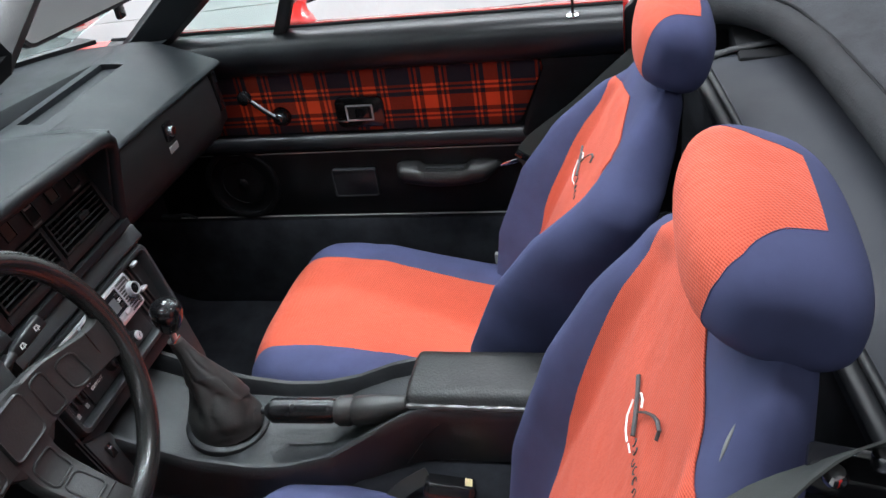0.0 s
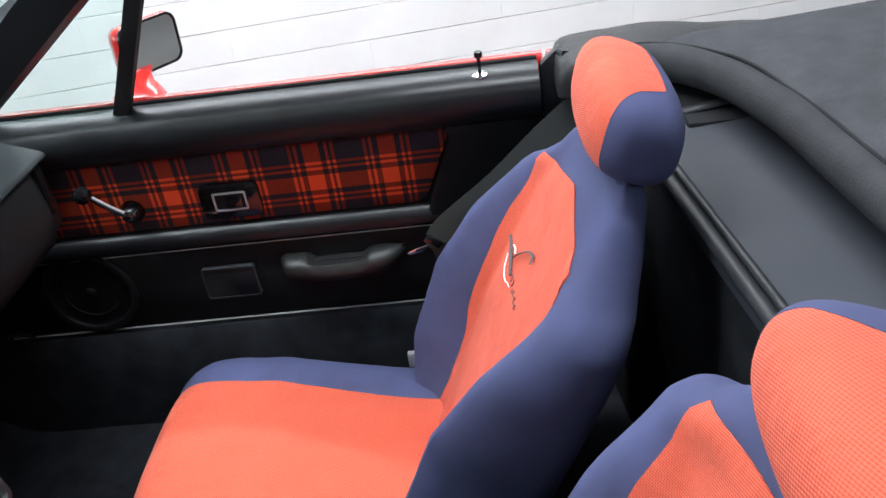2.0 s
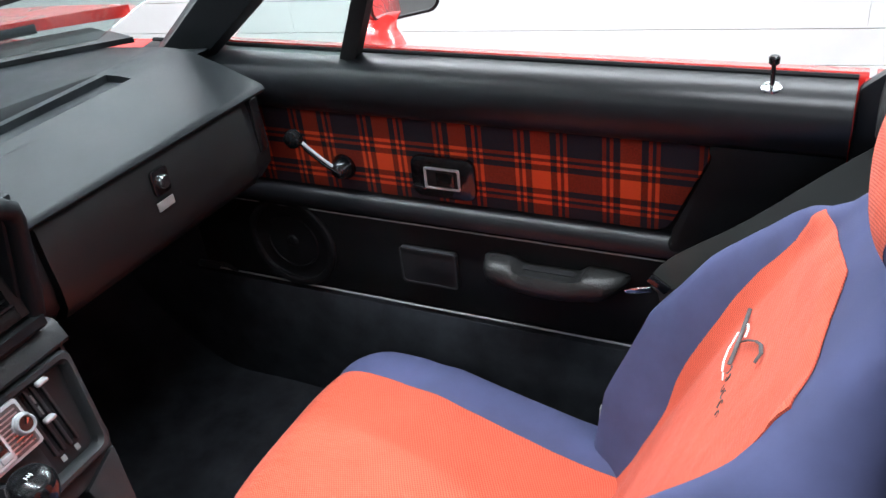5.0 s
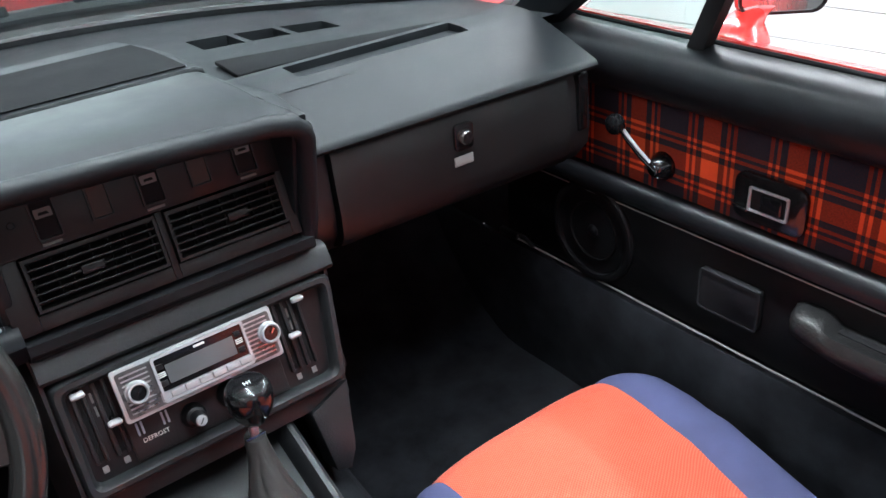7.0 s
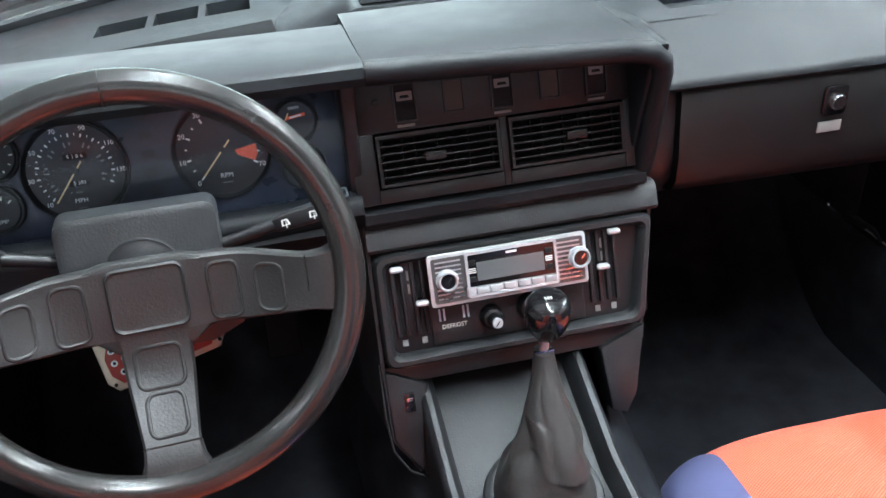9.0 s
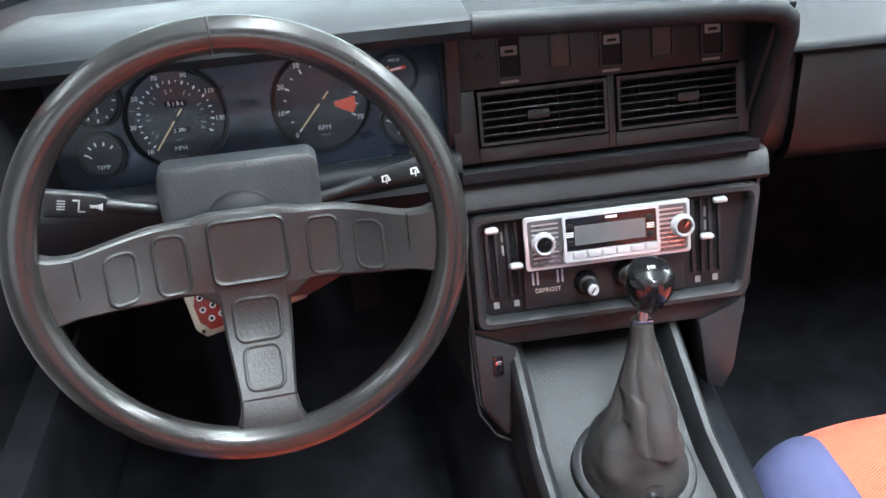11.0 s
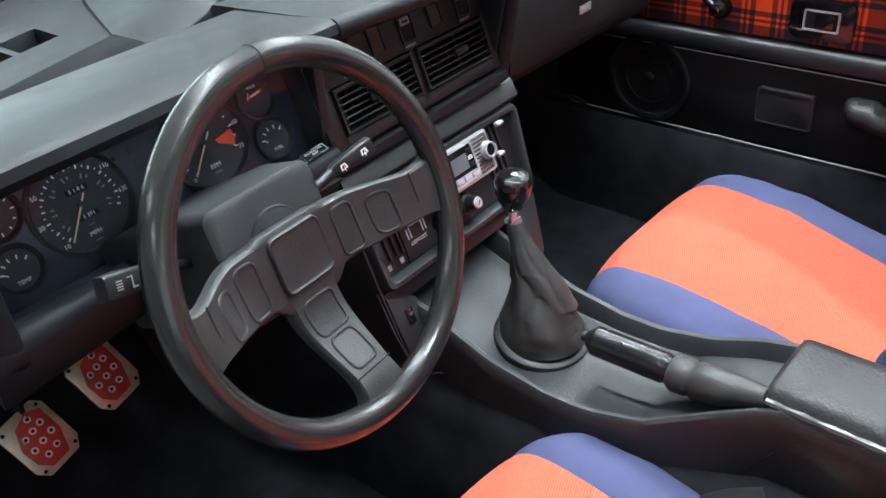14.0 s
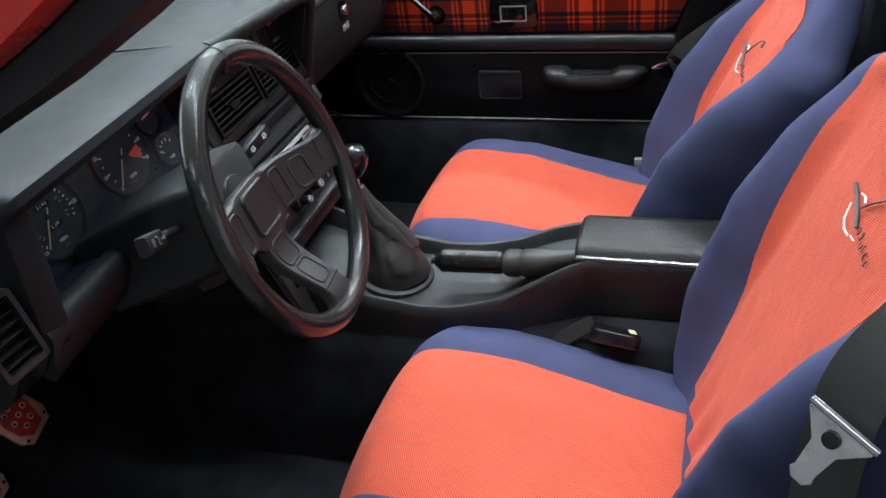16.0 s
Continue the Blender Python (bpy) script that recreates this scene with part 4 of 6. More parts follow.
    hr = part("headrest", sheet(head_at, aa, ww, lambda a, w: not head_mid(a, w)), BLUE, s, "navy blue cloth headrest cover")
    part("headrest_insert", sheet(head_at, aa, ww, head_mid), ORANGE, hr, "orange mesh front panel")
    for e in (-1, 1):
        part("seam", tube([head_at(radians(d), e) for d in spread(-60, END, 30)], 0.0005, 5), BLUE, hr)
    part("gathered_hem", tube([head_at(radians(272) + 0.06 * math.sin(w * 25), w * 0.8) - up * 0.002 for w in spread(-1.6, 1.6, 40)], [0.0035 + 0.0012 * math.sin(k * 2.1) for k in range(40)], 6), BLUE, hr)
    part("headrest_post", tube([org + up * 0.52 - out * 0.055, hc - out * 0.02], 0.007, 10), MATTE, s)
    # embroidered emblem: plain strokes
    def on(x, L):
        return Vector(org + Vector((x, 0, 0)) + up * L + out * (front_n(x, L) + 0.0105))

    strokes = [("dark", [(0.122, 0.352), (0.110, 0.351), (0.094, 0.349), (0.076, 0.346), (0.058, 0.342), (0.042, 0.337)], 0.0036), ("white", [(0.088, 0.358), (0.074, 0.362), (0.064, 0.359)], 0.0034),
               ("dark", [(0.064, 0.352), (0.050, 0.368), (0.030, 0.386), (0.012, 0.398), (-0.005, 0.402), (-0.010, 0.393)], 0.0032), ("white", [(0.096, 0.338), (0.084, 0.322), (0.066, 0.318), (0.046, 0.322)], 0.003),
               ("white", [(0.040, 0.326), (0.024, 0.330)], 0.0022)]
    for k in range(6):
        x, y = 0.030 - 0.013 * k, 0.341 + 0.002 * math.sin(k * 2.3)
        strokes.append(("dark", [(x + 0.004 * math.cos(v), y + 0.005 * math.sin(v)) for v in spread(0.4 + k, 4.6 + k, 8)], 0.0013))
    for tone, pts, r in strokes:
        part("emblem_stroke", tube([on(x, L) if cx > 0 else on(-0.046 + (x - 0.02) * 0.85, 0.379 + (L - 0.345) * 0.80) for x, L in pts], r * (0.62 if tone == "dark" else 0.34), 8, flat=0.5), THREAD if tone == "dark" else WHITE, s, "abstract stitched emblem stroke")
    if cx < 0:
        part("cover_slit", tube([back(-0.70, L) for L in spread(0.500, 0.522, 8)], [0.0004, 0.0010, 0.0014, 0.0016, 0.0016, 0.0014, 0.0009, 0.0004], 6), STITCH, s, "short grey slit in the cover")
    return s


seat(0.340, 0.0, -0.012, (0.334, -0.212, 0.332), (0.90, 1.03, 1.94, -0.015, 1.2, 0.99), (0.334, -0.474, 0.895), 22.2, "passenger seat in navy and orange cloth covers")
seat(-0.307, -0.122, 0.000, (-0.287, -0.306, 0.408), (0.96, 1.17, 1.56, -0.020, 1.2, 1.20), (-0.278, -0.521, 0.944), 18.8, "driver's seat in navy and orange cloth covers")

# ---- centre console ----
con = thing("centre_console", (0, 0.1, 0.3), "black moulded centre console with armrest", "console")
FM = axes((0.01, 0.355, 0.642), (1, 0, 0), (0, 0.34, 0.94))


def fplate(u0, u1, v0, v1, d, z=0.0, b=0.0015):
    return prism([(u0, v0), (u1, v0), (u1, v1), (u0, v1)], d, b, FM @ pose(0, 0, z))


part("top_flange", loft([[FM @ Vector((u, v, z)) for v, z in ((0.028, -0.03), (0.027, 0.006), (0.031, 0.010), (0.052, 0.008), (0.057, 0.004), (0.060, -0.004), (0.060, -0.04))] for u in (-0.162, -0.158, 0.0, 0.160, 0.164)]), CONSOLE, con)


def bezel_outline(grow, r):
    pts = []
    cs = [(-0.160 - grow, -0.104 - grow), (0.140 + grow, -0.102 - grow), (0.158 + grow, 0.024 + grow), (-0.158 - grow, 0.024 + grow)]
    for i, (x, y) in enumerate(cs):
        p0, p1 = Vector(cs[i - 1]), Vector(cs[(i + 1) % 4])
        p = Vector((x, y))
        a, b = (p0 - p).normalized() * r, (p1 - p).normalized() * r
        for t in (0, 0.25, 0.5, 0.75, 1):
            q = p + a * (1 - t) ** 2 + b * t ** 2
            pts.append((q.x, q.y))
    return pts


rings = [[FM @ Vector((x, y, z)) for x, y in bezel_outline(g, r)] for g, r, z in ((0.0, 0.014, -0.03), (0.0, 0.014, 0.004), (-0.003, 0.013, 0.009), (-0.008, 0.012, 0.009), (-0.012, 0.010, 0.004), (-0.013, 0.010, -0.03))]
part("fascia_bezel", loft(rings, False, True), CONSOLE, con)
part("fascia", fplate(-0.150, 0.150, -0.094, 0.018, 0.003, -0.012, 0), PLASTIC, con)
part("control_plate", fplate(-0.103, 0.074, -0.088, -0.036, 0.004, -0.009), CONSOLE, con)
# heater slides
for u, ku, kv in ((-0.134, -0.1349, 0.0067), (-0.112, -0.112, -0.0339), (0.1096, 0.1096, 0.0094), (0.090, 0.094, -0.0283)):
    sl = part("heater_slide", fplate(u - 0.0075, u - 0.003, -0.072, 0.014, 0.006, -0.010, 0.001), CONSOLE, con)
    part("slide_rail", fplate(u + 0.003, u + 0.0065, -0.072, 0.014, 0.006, -0.010, 0.001), CONSOLE, sl)
    part("slide_slot", fplate(u - 0.0025, u + 0.0025, -0.070, 0.012, 0.001, -0.009, 0), MATTE, sl)
    part("slide_stem", fplate(ku - 0.0015, ku + 0.0015, kv - 0.003, kv + 0.003, 0.016, -0.008, 0.0005), MATTE, sl)
    part("slide_knob", loft([[FM @ Vector((ku + sx * x, kv + sy * y, z)) for x, y in rounded(0.0145, 0.0075, 0.003, 4)] for sx, sy, z in ((0.9, 0.9, 0.006), (1, 1, 0.008), (1, 0.7, 0.013), (0.85, 0.2, 0.0145))]), SILVER, sl, "small chrome slide knob")
    part("caption_bar", fplate(u - 0.003, u + 0.003, -0.084, -0.077, 0.0006, -0.0088, 0), GREY, sl, smooth=False)
for u in (-0.122, 0.100):
    for v in (-0.005, -0.02):
        part("caption_bar", fplate(u - 0.0012, u + 0.0012, v - 0.006, v + 0.005, 0.0006, -0.0088, 0), GREY, con, smooth=False)
# knobs under the radio
for u, v, r, m1, m2 in ((-0.036, -0.0657, 0.0105, PLASTIC, SILVER), (0.0097, -0.0617, 0.0130, PLASTIC, SILVER)):
    kb = part("dash_knob", lathe([(0, -0.006), (r + 0.003, -0.006), (r + 0.003, 0), (r, 0.004), (r, 0.008), (r * 0.72, 0.010), (r * 0.68, 0.024), (r * 0.55, 0.027), (0, 0.027)], FM @ pose(u, v, 0), 24), m1, con, "round pull knob")
    part("knob_cap", lathe([(0, 0.0262), (r * 0.6, 0.0262), (r * 0.5, 0.0285), (0, 0.029)], FM @ pose(u, v, 0), 20), m2, kb)
    part("icon_bar", prism([(-0.0035, -0.0006), (0.0035, -0.0006), (0.0035, 0.0006), (-0.0035, 0.0006)], 0.0004, 0, FM @ pose(u, v, 0.0288, 0, 0, 50)), MATTE, kb, smooth=False)
for du in (-0.094, -0.089, -0.067, -0.062):
    part("caption_bar", fplate(du, du + 0.0022, -0.062, -0.048, 0.0006, -0.0048, 0), mat("pale_blue_mark", (0.5, 0.6, 0.7), 0.5, var=0.03), con, smooth=False)
part("lettering", text_bm("DEFROST", 0.0068, FM @ pose(-0.0775, -0.069, -0.0044)), WHITE, con, smooth=False)
# uprights of the console under the fascia
part("side_leg", prism([(-0.163, -0.106), (-0.118, -0.128), (-0.120, -0.215), (-0.135, -0.232), (-0.162, -0.19)], 0.04, 0.004, FM @ pose(0, 0, -0.040)), CONSOLE, con)
part("side_leg", prism([(0.142, -0.105), (0.086, -0.126), (0.094, -0.205), (0.112, -0.21), (0.125, -0.19)], 0.04, 0.004, FM @ pose(0, 0, -0.040)), CONSOLE, con)
part("cross_bar", fplate(-0.162, 0.142, -0.126, -0.104, 0.03, -0.036, 0.003), CONSOLE, con)
for edge in ([(0.163, 0.06), (0.160, 0.026), (0.141, -0.10), (0.126, -0.185), (0.112, -0.212)], [(-0.163, 0.06), (-0.162, 0.026), (-0.164, -0.10), (-0.163, -0.19), (-0.136, -0.232)]):
    k = 1 if edge[0][0] > 0 else -1
    part("side_panel", thick(sheet(lambda i, d: FM @ Vector((edge[i][0] + k * (0.001 + 0.012 * d), edge[i][1] - 0.012 * d, -0.004 - 0.24 * d)), range(5), [0, 0.15, 0.5, 1]), 0.004), CONSOLE, con)
part("pocket", box((0.0, 0.42, 0.46), (0.22, 0.02, 0.16), 0), MATTE, con)
rk = part("toggle", fplate(-0.1455, -0.134, -0.156, -0.134, 0.003, 0.0, 0.0008), GLOSS, con, "small black toggle with a chrome tip")
part("toggle_tip", fplate(-0.143, -0.1365, -0.143, -0.139, 0.003, 0.003, 0.0005), CHROME, rk)
part("trim_cord", tube([FM @ Vector(p) for p in ((-0.166, -0.10, -0.01), (-0.168, -0.16, -0.005), (-0.165, -0.20, 0.0), (-0.15, -0.225, 0.004), (-0.128, -0.238, 0.004))], 0.0014, 6), CONSOLE, con)

# tunnel tray: floor between two raised rims, sweeping up to the armrest
rim_z = [(-0.60, 0.507), (-0.19, 0.507), (-0.13, 0.511), (-0.10, 0.508), (-0.06, 0.496), (0.0, 0.472), (0.06, 0.459), (0.12, 0.458), (0.20, 0.472), (0.30, 0.508), (0.36, 0.53)]
rim_l = [(-0.60, -0.024), (-0.13, -0.029), (-0.06, -0.066), (0.0, -0.092), (0.08, -0.104), (0.2, -0.110), (0.36, -0.112)]
rim_r = [(-0.60, 0.078), (-0.13, 0.080), (-0.06, 0.083), (0.0, 0.080), (0.08, 0.076), (0.2, 0.072), (0.36, 0.074)]


def tray_ring(y):
    a, b, z = along(rim_l, y), along(rim_r, y), along(rim_z, y)
    f = z - 0.022
    fl = lerp(f, 0.438 + 0.30 * max(0, y - 0.2), 0.5) if y > 0 else f
    lo = 0.395
    pts = [(a - 0.012, lo), (a - 0.006, z - 0.02), (a - 0.004, z - 0.004), (a, z), (a + 0.006, z - 0.001), (a + 0.011, z - 0.008), (a + 0.016, fl + 0.002), (a + 0.024, fl),
           (b - 0.024, fl), (b - 0.016, fl + 0.002), (b - 0.011, z - 0.008), (b - 0.006, z - 0.001), (b, z), (b + 0.004, z - 0.004), (b + 0.006, z - 0.02), (b + 0.012, lo)]
    return [Vector((x, y, zz)) for x, zz in pts]


part("tunnel_tray", loft([tray_ring(y) for y in spread(-0.60, 0.36, 70)]), CONSOLE, con)


def seam_pt(v):
    y, z = lerp(-0.150, -0.088, v), lerp(0.485, 0.410, v)
    a, top = along(rim_l, y), along(rim_z, y) - 0.02
    return (a - 0.0065 - 0.006 * max(0, top - z) / (top - 0.395), y, z)


part("side_seam", tube([seam_pt(v) for v in spread(0, 1, 12)], 0.0008, 5), EDGE, con)
arm = part("armrest_lid", loft([[Vector((x, y, z)) for x, z in ((-0.026 + i, 0.503 + j), (-0.028 + i, 0.511), (-0.024 + i, 0.518), (-0.014 + i, 0.525 - j), (0.0, 0.5275 - j), (0.06, 0.5275 - j), (0.074 - i, 0.525 - j), (0.083 - i, 0.518), (0.086 - i, 0.511), (0.084 - i, 0.503 + j))]
      for y, i, j in ((-0.103, 0.006, 0.006), (-0.106, 0.002, 0.002), (-0.111, 0, 0), (-0.2, 0, -0.001), (-0.3, 0, -0.002), (-0.45, 0, 0), (-0.50, 0.002, 0.003))]), LEATHER, con, "padded black leather armrest lid")
# worn lid edge; its wavy highlight is built as a paler, lumpy roll
part("piping", tube([(-0.027, y, 0.511) for y in spread(-0.107, -0.49, 40)], [0.0045 + 0.0008 * math.sin(k * 1.9) for k in range(40)], 8), WORN, arm, "worn edge roll, paler for its wavy highlight")

# ---- radio ----
radio = thing("car_radio", (0.0, 0.335, 0.642), "chrome-faced retro car radio with two round knobs", "car radio")
RM = axes((0.01, 0.335, 0.642), (1, 0, 0), (0, 0.34, 0.94))
RC = (-0.0145, -0.0045)


def rpl(u0, u1, v0, v1, d, z, b=0.0006):
    return prism([(u0, v0), (u1, v0), (u1, v1), (u0, v1)], d, b, RM @ pose(0, 0, z))


part("chassis", rpl(-0.098, 0.070, -0.030, 0.021, 0.03, -0.034, 0), PLASTIC, radio)
part("faceplate", prism(rounded(0.177, 0.0575, 0.004), 0.005, 0.0015, RM @ pose(RC[0], RC[1], -0.006)), SILVER, radio)
part("face_field", prism(rounded(0.169, 0.0495, 0.003), 0.0008, 0, RM @ pose(RC[0], RC[1], -0.001)), GREYFIELD, radio, "grey ribbed field")
for s in (-1, 1):
    for k in range(9):
        v = RC[1] - 0.020 + 0.005 * k
        u = RC[0] + s * 0.0665
        part("rib", rpl(u - 0.014, u + 0.014, v - 0.0008, v + 0.0008, 0.0006, -0.0002, 0), STEEL, radio, smooth=False)
part("display_frame", frame_ring(rounded(0.102, 0.050, 0.003), rounded(0.096, 0.044, 0.002), 0.0035, RM @ pose(RC[0] + 0.003, RC[1] + 0.0015, -0.001)), SILVER, radio)
part("display_panel", rpl(-0.060, 0.036, -0.016, 0.0195, 0.002, -0.0008, 0), GLOSS, radio)
part("display", rpl(-0.0505, 0.0245, -0.0105, 0.0100, 0.0006, 0.0013, 0), DISPLAY, radio, "blank grey display")
for u in (-0.0555, 0.030):
    for v in (0.010, -0.008):
        part("button", rpl(u - 0.0035, u + 0.0035, v - 0.003, v + 0.003, 0.002, 0.001, 0.0005), PLASTIC, radio)
    for k in range(3):
        part("rib", rpl(u - 0.004, u + 0.004, -0.001 + k * 0.002, 0.0 + k * 0.002, 0.0006, 0.0014, 0), WHITE, radio, smooth=False)
part("caption_bar", rpl(-0.017, -0.005, 0.0145, 0.017, 0.0005, 0.0013, 0), WHITE, radio, smooth=False)
for k in range(6):
    u = -0.0467 + k * 0.0154
    part("preset_button", rpl(u - 0.0065, u + 0.0065, -0.0245, -0.0175, 0.003, 0.0, 0.0007), SILVER, radio)
part("button_bar", rpl(-0.0635, 0.0405, -0.0262, -0.0165, 0.0012, -0.0008, 0), SILVER, radio)
for u, v in ((-0.0834, -0.0047), (0.0643, -0.0035)):
    kn = part("radio_knob", lathe([(0, 0), (0.0125, 0), (0.0125, 0.002), (0.0112, 0.003), (0.0110, 0.0085), (0.0104, 0.0100), (0.0092, 0.0102), (0.0083, 0.0092), (0.0081, 0.0070), (0, 0.0070)], RM @ pose(u, v, -0.001), 32), SILVER, radio)
    part("knob_cap", lathe([(0, 0.0072), (0.0080, 0.0072), (0.0076, 0.0079), (0, 0.0079)], RM @ pose(u, v, -0.001), 20), GLOSS, kn)
    part("pointer", prism([(-0.0006, 0), (0.0006, 0), (0.0012, 0.006), (-0.0012, 0.006)], 0.0006, 0, RM @ pose(u, v, 0.0085, 0, 0, -40)), CHROME, kn, smooth=False)

# ---- gear lever ----
gear = thing("gear_lever", (-0.01, 0.19, 0.46), "gear lever with glossy black knob and leather gaiter", "gear lever")
gb, gt = Vector((-0.012, 0.190, 0.452)), Vector((0.002, 0.238, 0.599))


def boot_ring(t):
    c = gb.lerp(gt, t) + Vector((0, -0.012 * math.sin(math.pi * t), 0))
    r = along([(0, 0.054), (0.05, 0.0525), (0.14, 0.0485), (0.27, 0.0435), (0.4, 0.0375), (0.52, 0.031), (0.63, 0.0248), (0.73, 0.0192), (0.82, 0.0152), (0.9, 0.0126), (1.0, 0.0105)], t)
    out = []
    for k in range(72):
        a = 2 * math.pi * k / 72
        sway = noise.noise((math.cos(a) * 1.3, math.sin(a) * 1.3, t * 3.2))
        # long drapes from the collar, slanting creases where the leather buckles
        drape = (1 - abs(math.sin(2.5 * a + 2.2 * t + 1.5 * sway))) ** 1.6
        buckle = (1 - abs(math.sin(10.5 * t + 1.1 * math.cos(a - 0.6) + 1.8 * sway))) ** 2.2
        env = smoothstep(0.02, 0.2, t) * smoothstep(1.0, 0.8, t)
        fold = 0.16 * sway * env - 0.15 * drape * env * smoothstep(0.05, 0.5, t) + 0.11 * buckle * env * (0.65 + 0.35 * math.cos(a + 1.6))
        out.append(c + Vector((math.cos(a) * r * (1 + fold), math.sin(a) * r * (1.06 + fold), -0.004 * buckle * env)))
    return out


part("gaiter", loft([boot_ring(t) for t in spread(0, 1, 90)]), GAITER, gear, "wrinkled black leather gaiter")
part("gaiter_ring", lathe([(0.046, 0.0), (0.063, 0.0), (0.064, 0.004), (0.062, 0.010), (0.057, 0.013), (0.049, 0.012), (0.045, 0.008)], axes((-0.012, 0.192, 0.441), (1, 0, 0), (0, 1, 0.16)), 40), CONSOLE, gear)
part("shaft", tube([gt - Vector((0, 0, 0.01)), Vector((0.004, 0.239, 0.625))], 0.005, 12), STEEL, gear)
part("clip", tube([gt + Vector((-0.010, -0.003, 0.001)), gt + Vector((0.010, -0.003, 0.001))], 0.002, 8), CHROME, gear)
KM = axes((0.006, 0.241, 0.612), (1, 0, 0), (0, 1, 0.1))
kn = part("knob", lathe([(0, 0), (0.008, 0), (0.012, 0.004), (0.018, 0.014), (0.0225, 0.026), (0.0235, 0.036), (0.0225, 0.044), (0.0195, 0.0495), (0.0165, 0.0515), (0, 0.0525)], KM, 32), GLOSS, gear, "glossy black gear knob")
for x in (-0.006, 0.0, 0.006):
    part("shift_mark", prism([(x - 0.0006, -0.005), (x + 0.0006, -0.005), (x + 0.0006, 0.005), (x - 0.0006, 0.005)], 0.0008, 0, KM @ pose(0, 0, 0.0522) @ Matrix.Scale(0.5, 4)), WHITE, kn, smooth=False)
part("shift_mark", prism([(-0.0066, -0.0006), (0.0066, -0.0006), (0.0066, 0.0006), (-0.0066, 0.0006)], 0.0008, 0, KM @ pose(0, 0, 0.0522) @ Matrix.Scale(0.5, 4)), WHITE, kn, smooth=False)

# ---- handbrake ----
hb = thing("handbrake", (-0.018, 0.0, 0.46), "black handbrake lever with finger grip and gaiter", "handbrake")
tip, root = Vector((-0.019, 0.116, 0.484)), Vector((-0.018, 0.004, 0.488))
grip = []
for t in spread(0, 1, 40):
    p = tip.lerp(root, t)
    r = 0.0195 * min(1, (0.45 + 5 * t) if t < 0.11 else 1) * (1.0 if t < 0.94 else 0.9)
    wave = 0.0018 * (1 + math.sin(t * 34)) * smoothstep(0.12, 0.2, t) * smoothstep(0.95, 0.85, t)
    grip.append([p + Vector((math.cos(a) * r * 0.92, 0, math.sin(a) * r + (wave * 1.5 if math.sin(a) < -0.75 else 0) + (-0.0 if math.sin(a) > 0 else 0))) for a in (2 * math.pi * k / 20 for k in range(20))])
part("grip", loft(grip), GRIP, hb, "glossy black plastic grip")
part("button", lathe([(0, 0), (0.006, 0), (0.006, 0.006), (0, 0.007)], axes(tip, (1, 0, 0), (0, 0, -1)) @ pose(0, 0, 0), 14), PLASTIC, hb)
ga = [(root, 0.019), (root + Vector((0, -0.006, 0)), 0.0225), (root + Vector((0, -0.022, 0.001)), 0.0225), (root + Vector((0, -0.026, 0.001)), 0.0195), (root + Vector((0, -0.032, 0.001)), 0.023), (root + Vector((0, -0.06, 0.006)), 0.0215), (root + Vector((-0.001, -0.085, 0.013)), 0.017), (root + Vector((-0.003, -0.112, 0.022)), 0.012)]
part("gaiter", tube([p for p, _ in ga], [r for _, r in ga], 18, flat=0.95), GAITER, hb, "dull black rubber gaiter")

# ---- steering wheel and column ----
WN = Vector((0.1351, -1.0, 0.326)).normalized()
WX = Vector((1, 0, 0)) - WN * WN.x
WMAT = axes((-0.337, 0.155, 0.790), WX, Vector((0, 0, 1)) - WN * WN.z) @ pose(0, 0, 0, 0, 0, -1)
wheel = thing("steering_wheel", (-0.337, 0.155, 0.790), "three-spoke steering wheel with worn black leather rim", "steering wheel")
R = 0.155


def at(x, y, z=0.0):
    return WMAT @ Vector((x, y, z))


part("rim", tube([at(R * math.cos(t), R * math.sin(t)) for t in (2 * math.pi * k / 96 for k in range(96))], 0.0131, 18, True), WHEEL, wheel, "thick worn leather rim")
a = radians(91)
part("rim_seam", tube([at((R + 0.0134 * math.cos(t)) * math.cos(a), (R + 0.0134 * math.cos(t)) * math.sin(a), 0.0134 * math.sin(t)) for t in (2 * math.pi * k / 20 for k in range(20))], 0.0005, 6, True), SPOKE, wheel)
DISH = 0.045


def dish(r):
    return -DISH * (1 - smoothstep(0.06, 0.150, r))


def spoke(d, n, off, w0, w1, r0, r1):
    """A padded arm along d, set off sideways along n, falling from the rim to the sunk hub."""
    d, n = Vector(d), Vector(n)
    rings = []
    for u in spread(0, 1, 22):
        w = along([(0, w0), (0.45, lerp(w0, w1, 0.35)), (0.8, w1), (0.9, w1 * 1.08), (0.96, w1 * 1.25), (1.0, w1 * 1.6)], u)
        ring = []
        for v, z in ((-1, -0.012), (-1, -0.004), (-0.97, 0.0005), (-0.90, 0.0028), (-0.5, 0.0032), (0, 0.0032), (0.5, 0.0032), (0.90, 0.0028), (0.97, 0.0005), (1, -0.004), (1, -0.012)):
            p = d * lerp(r0, r1, u) + n * (off + v * w / 2)
            ring.append(at(p.x, p.y, dish(p.length) + z))
        rings.append(ring)
    return loft(rings)


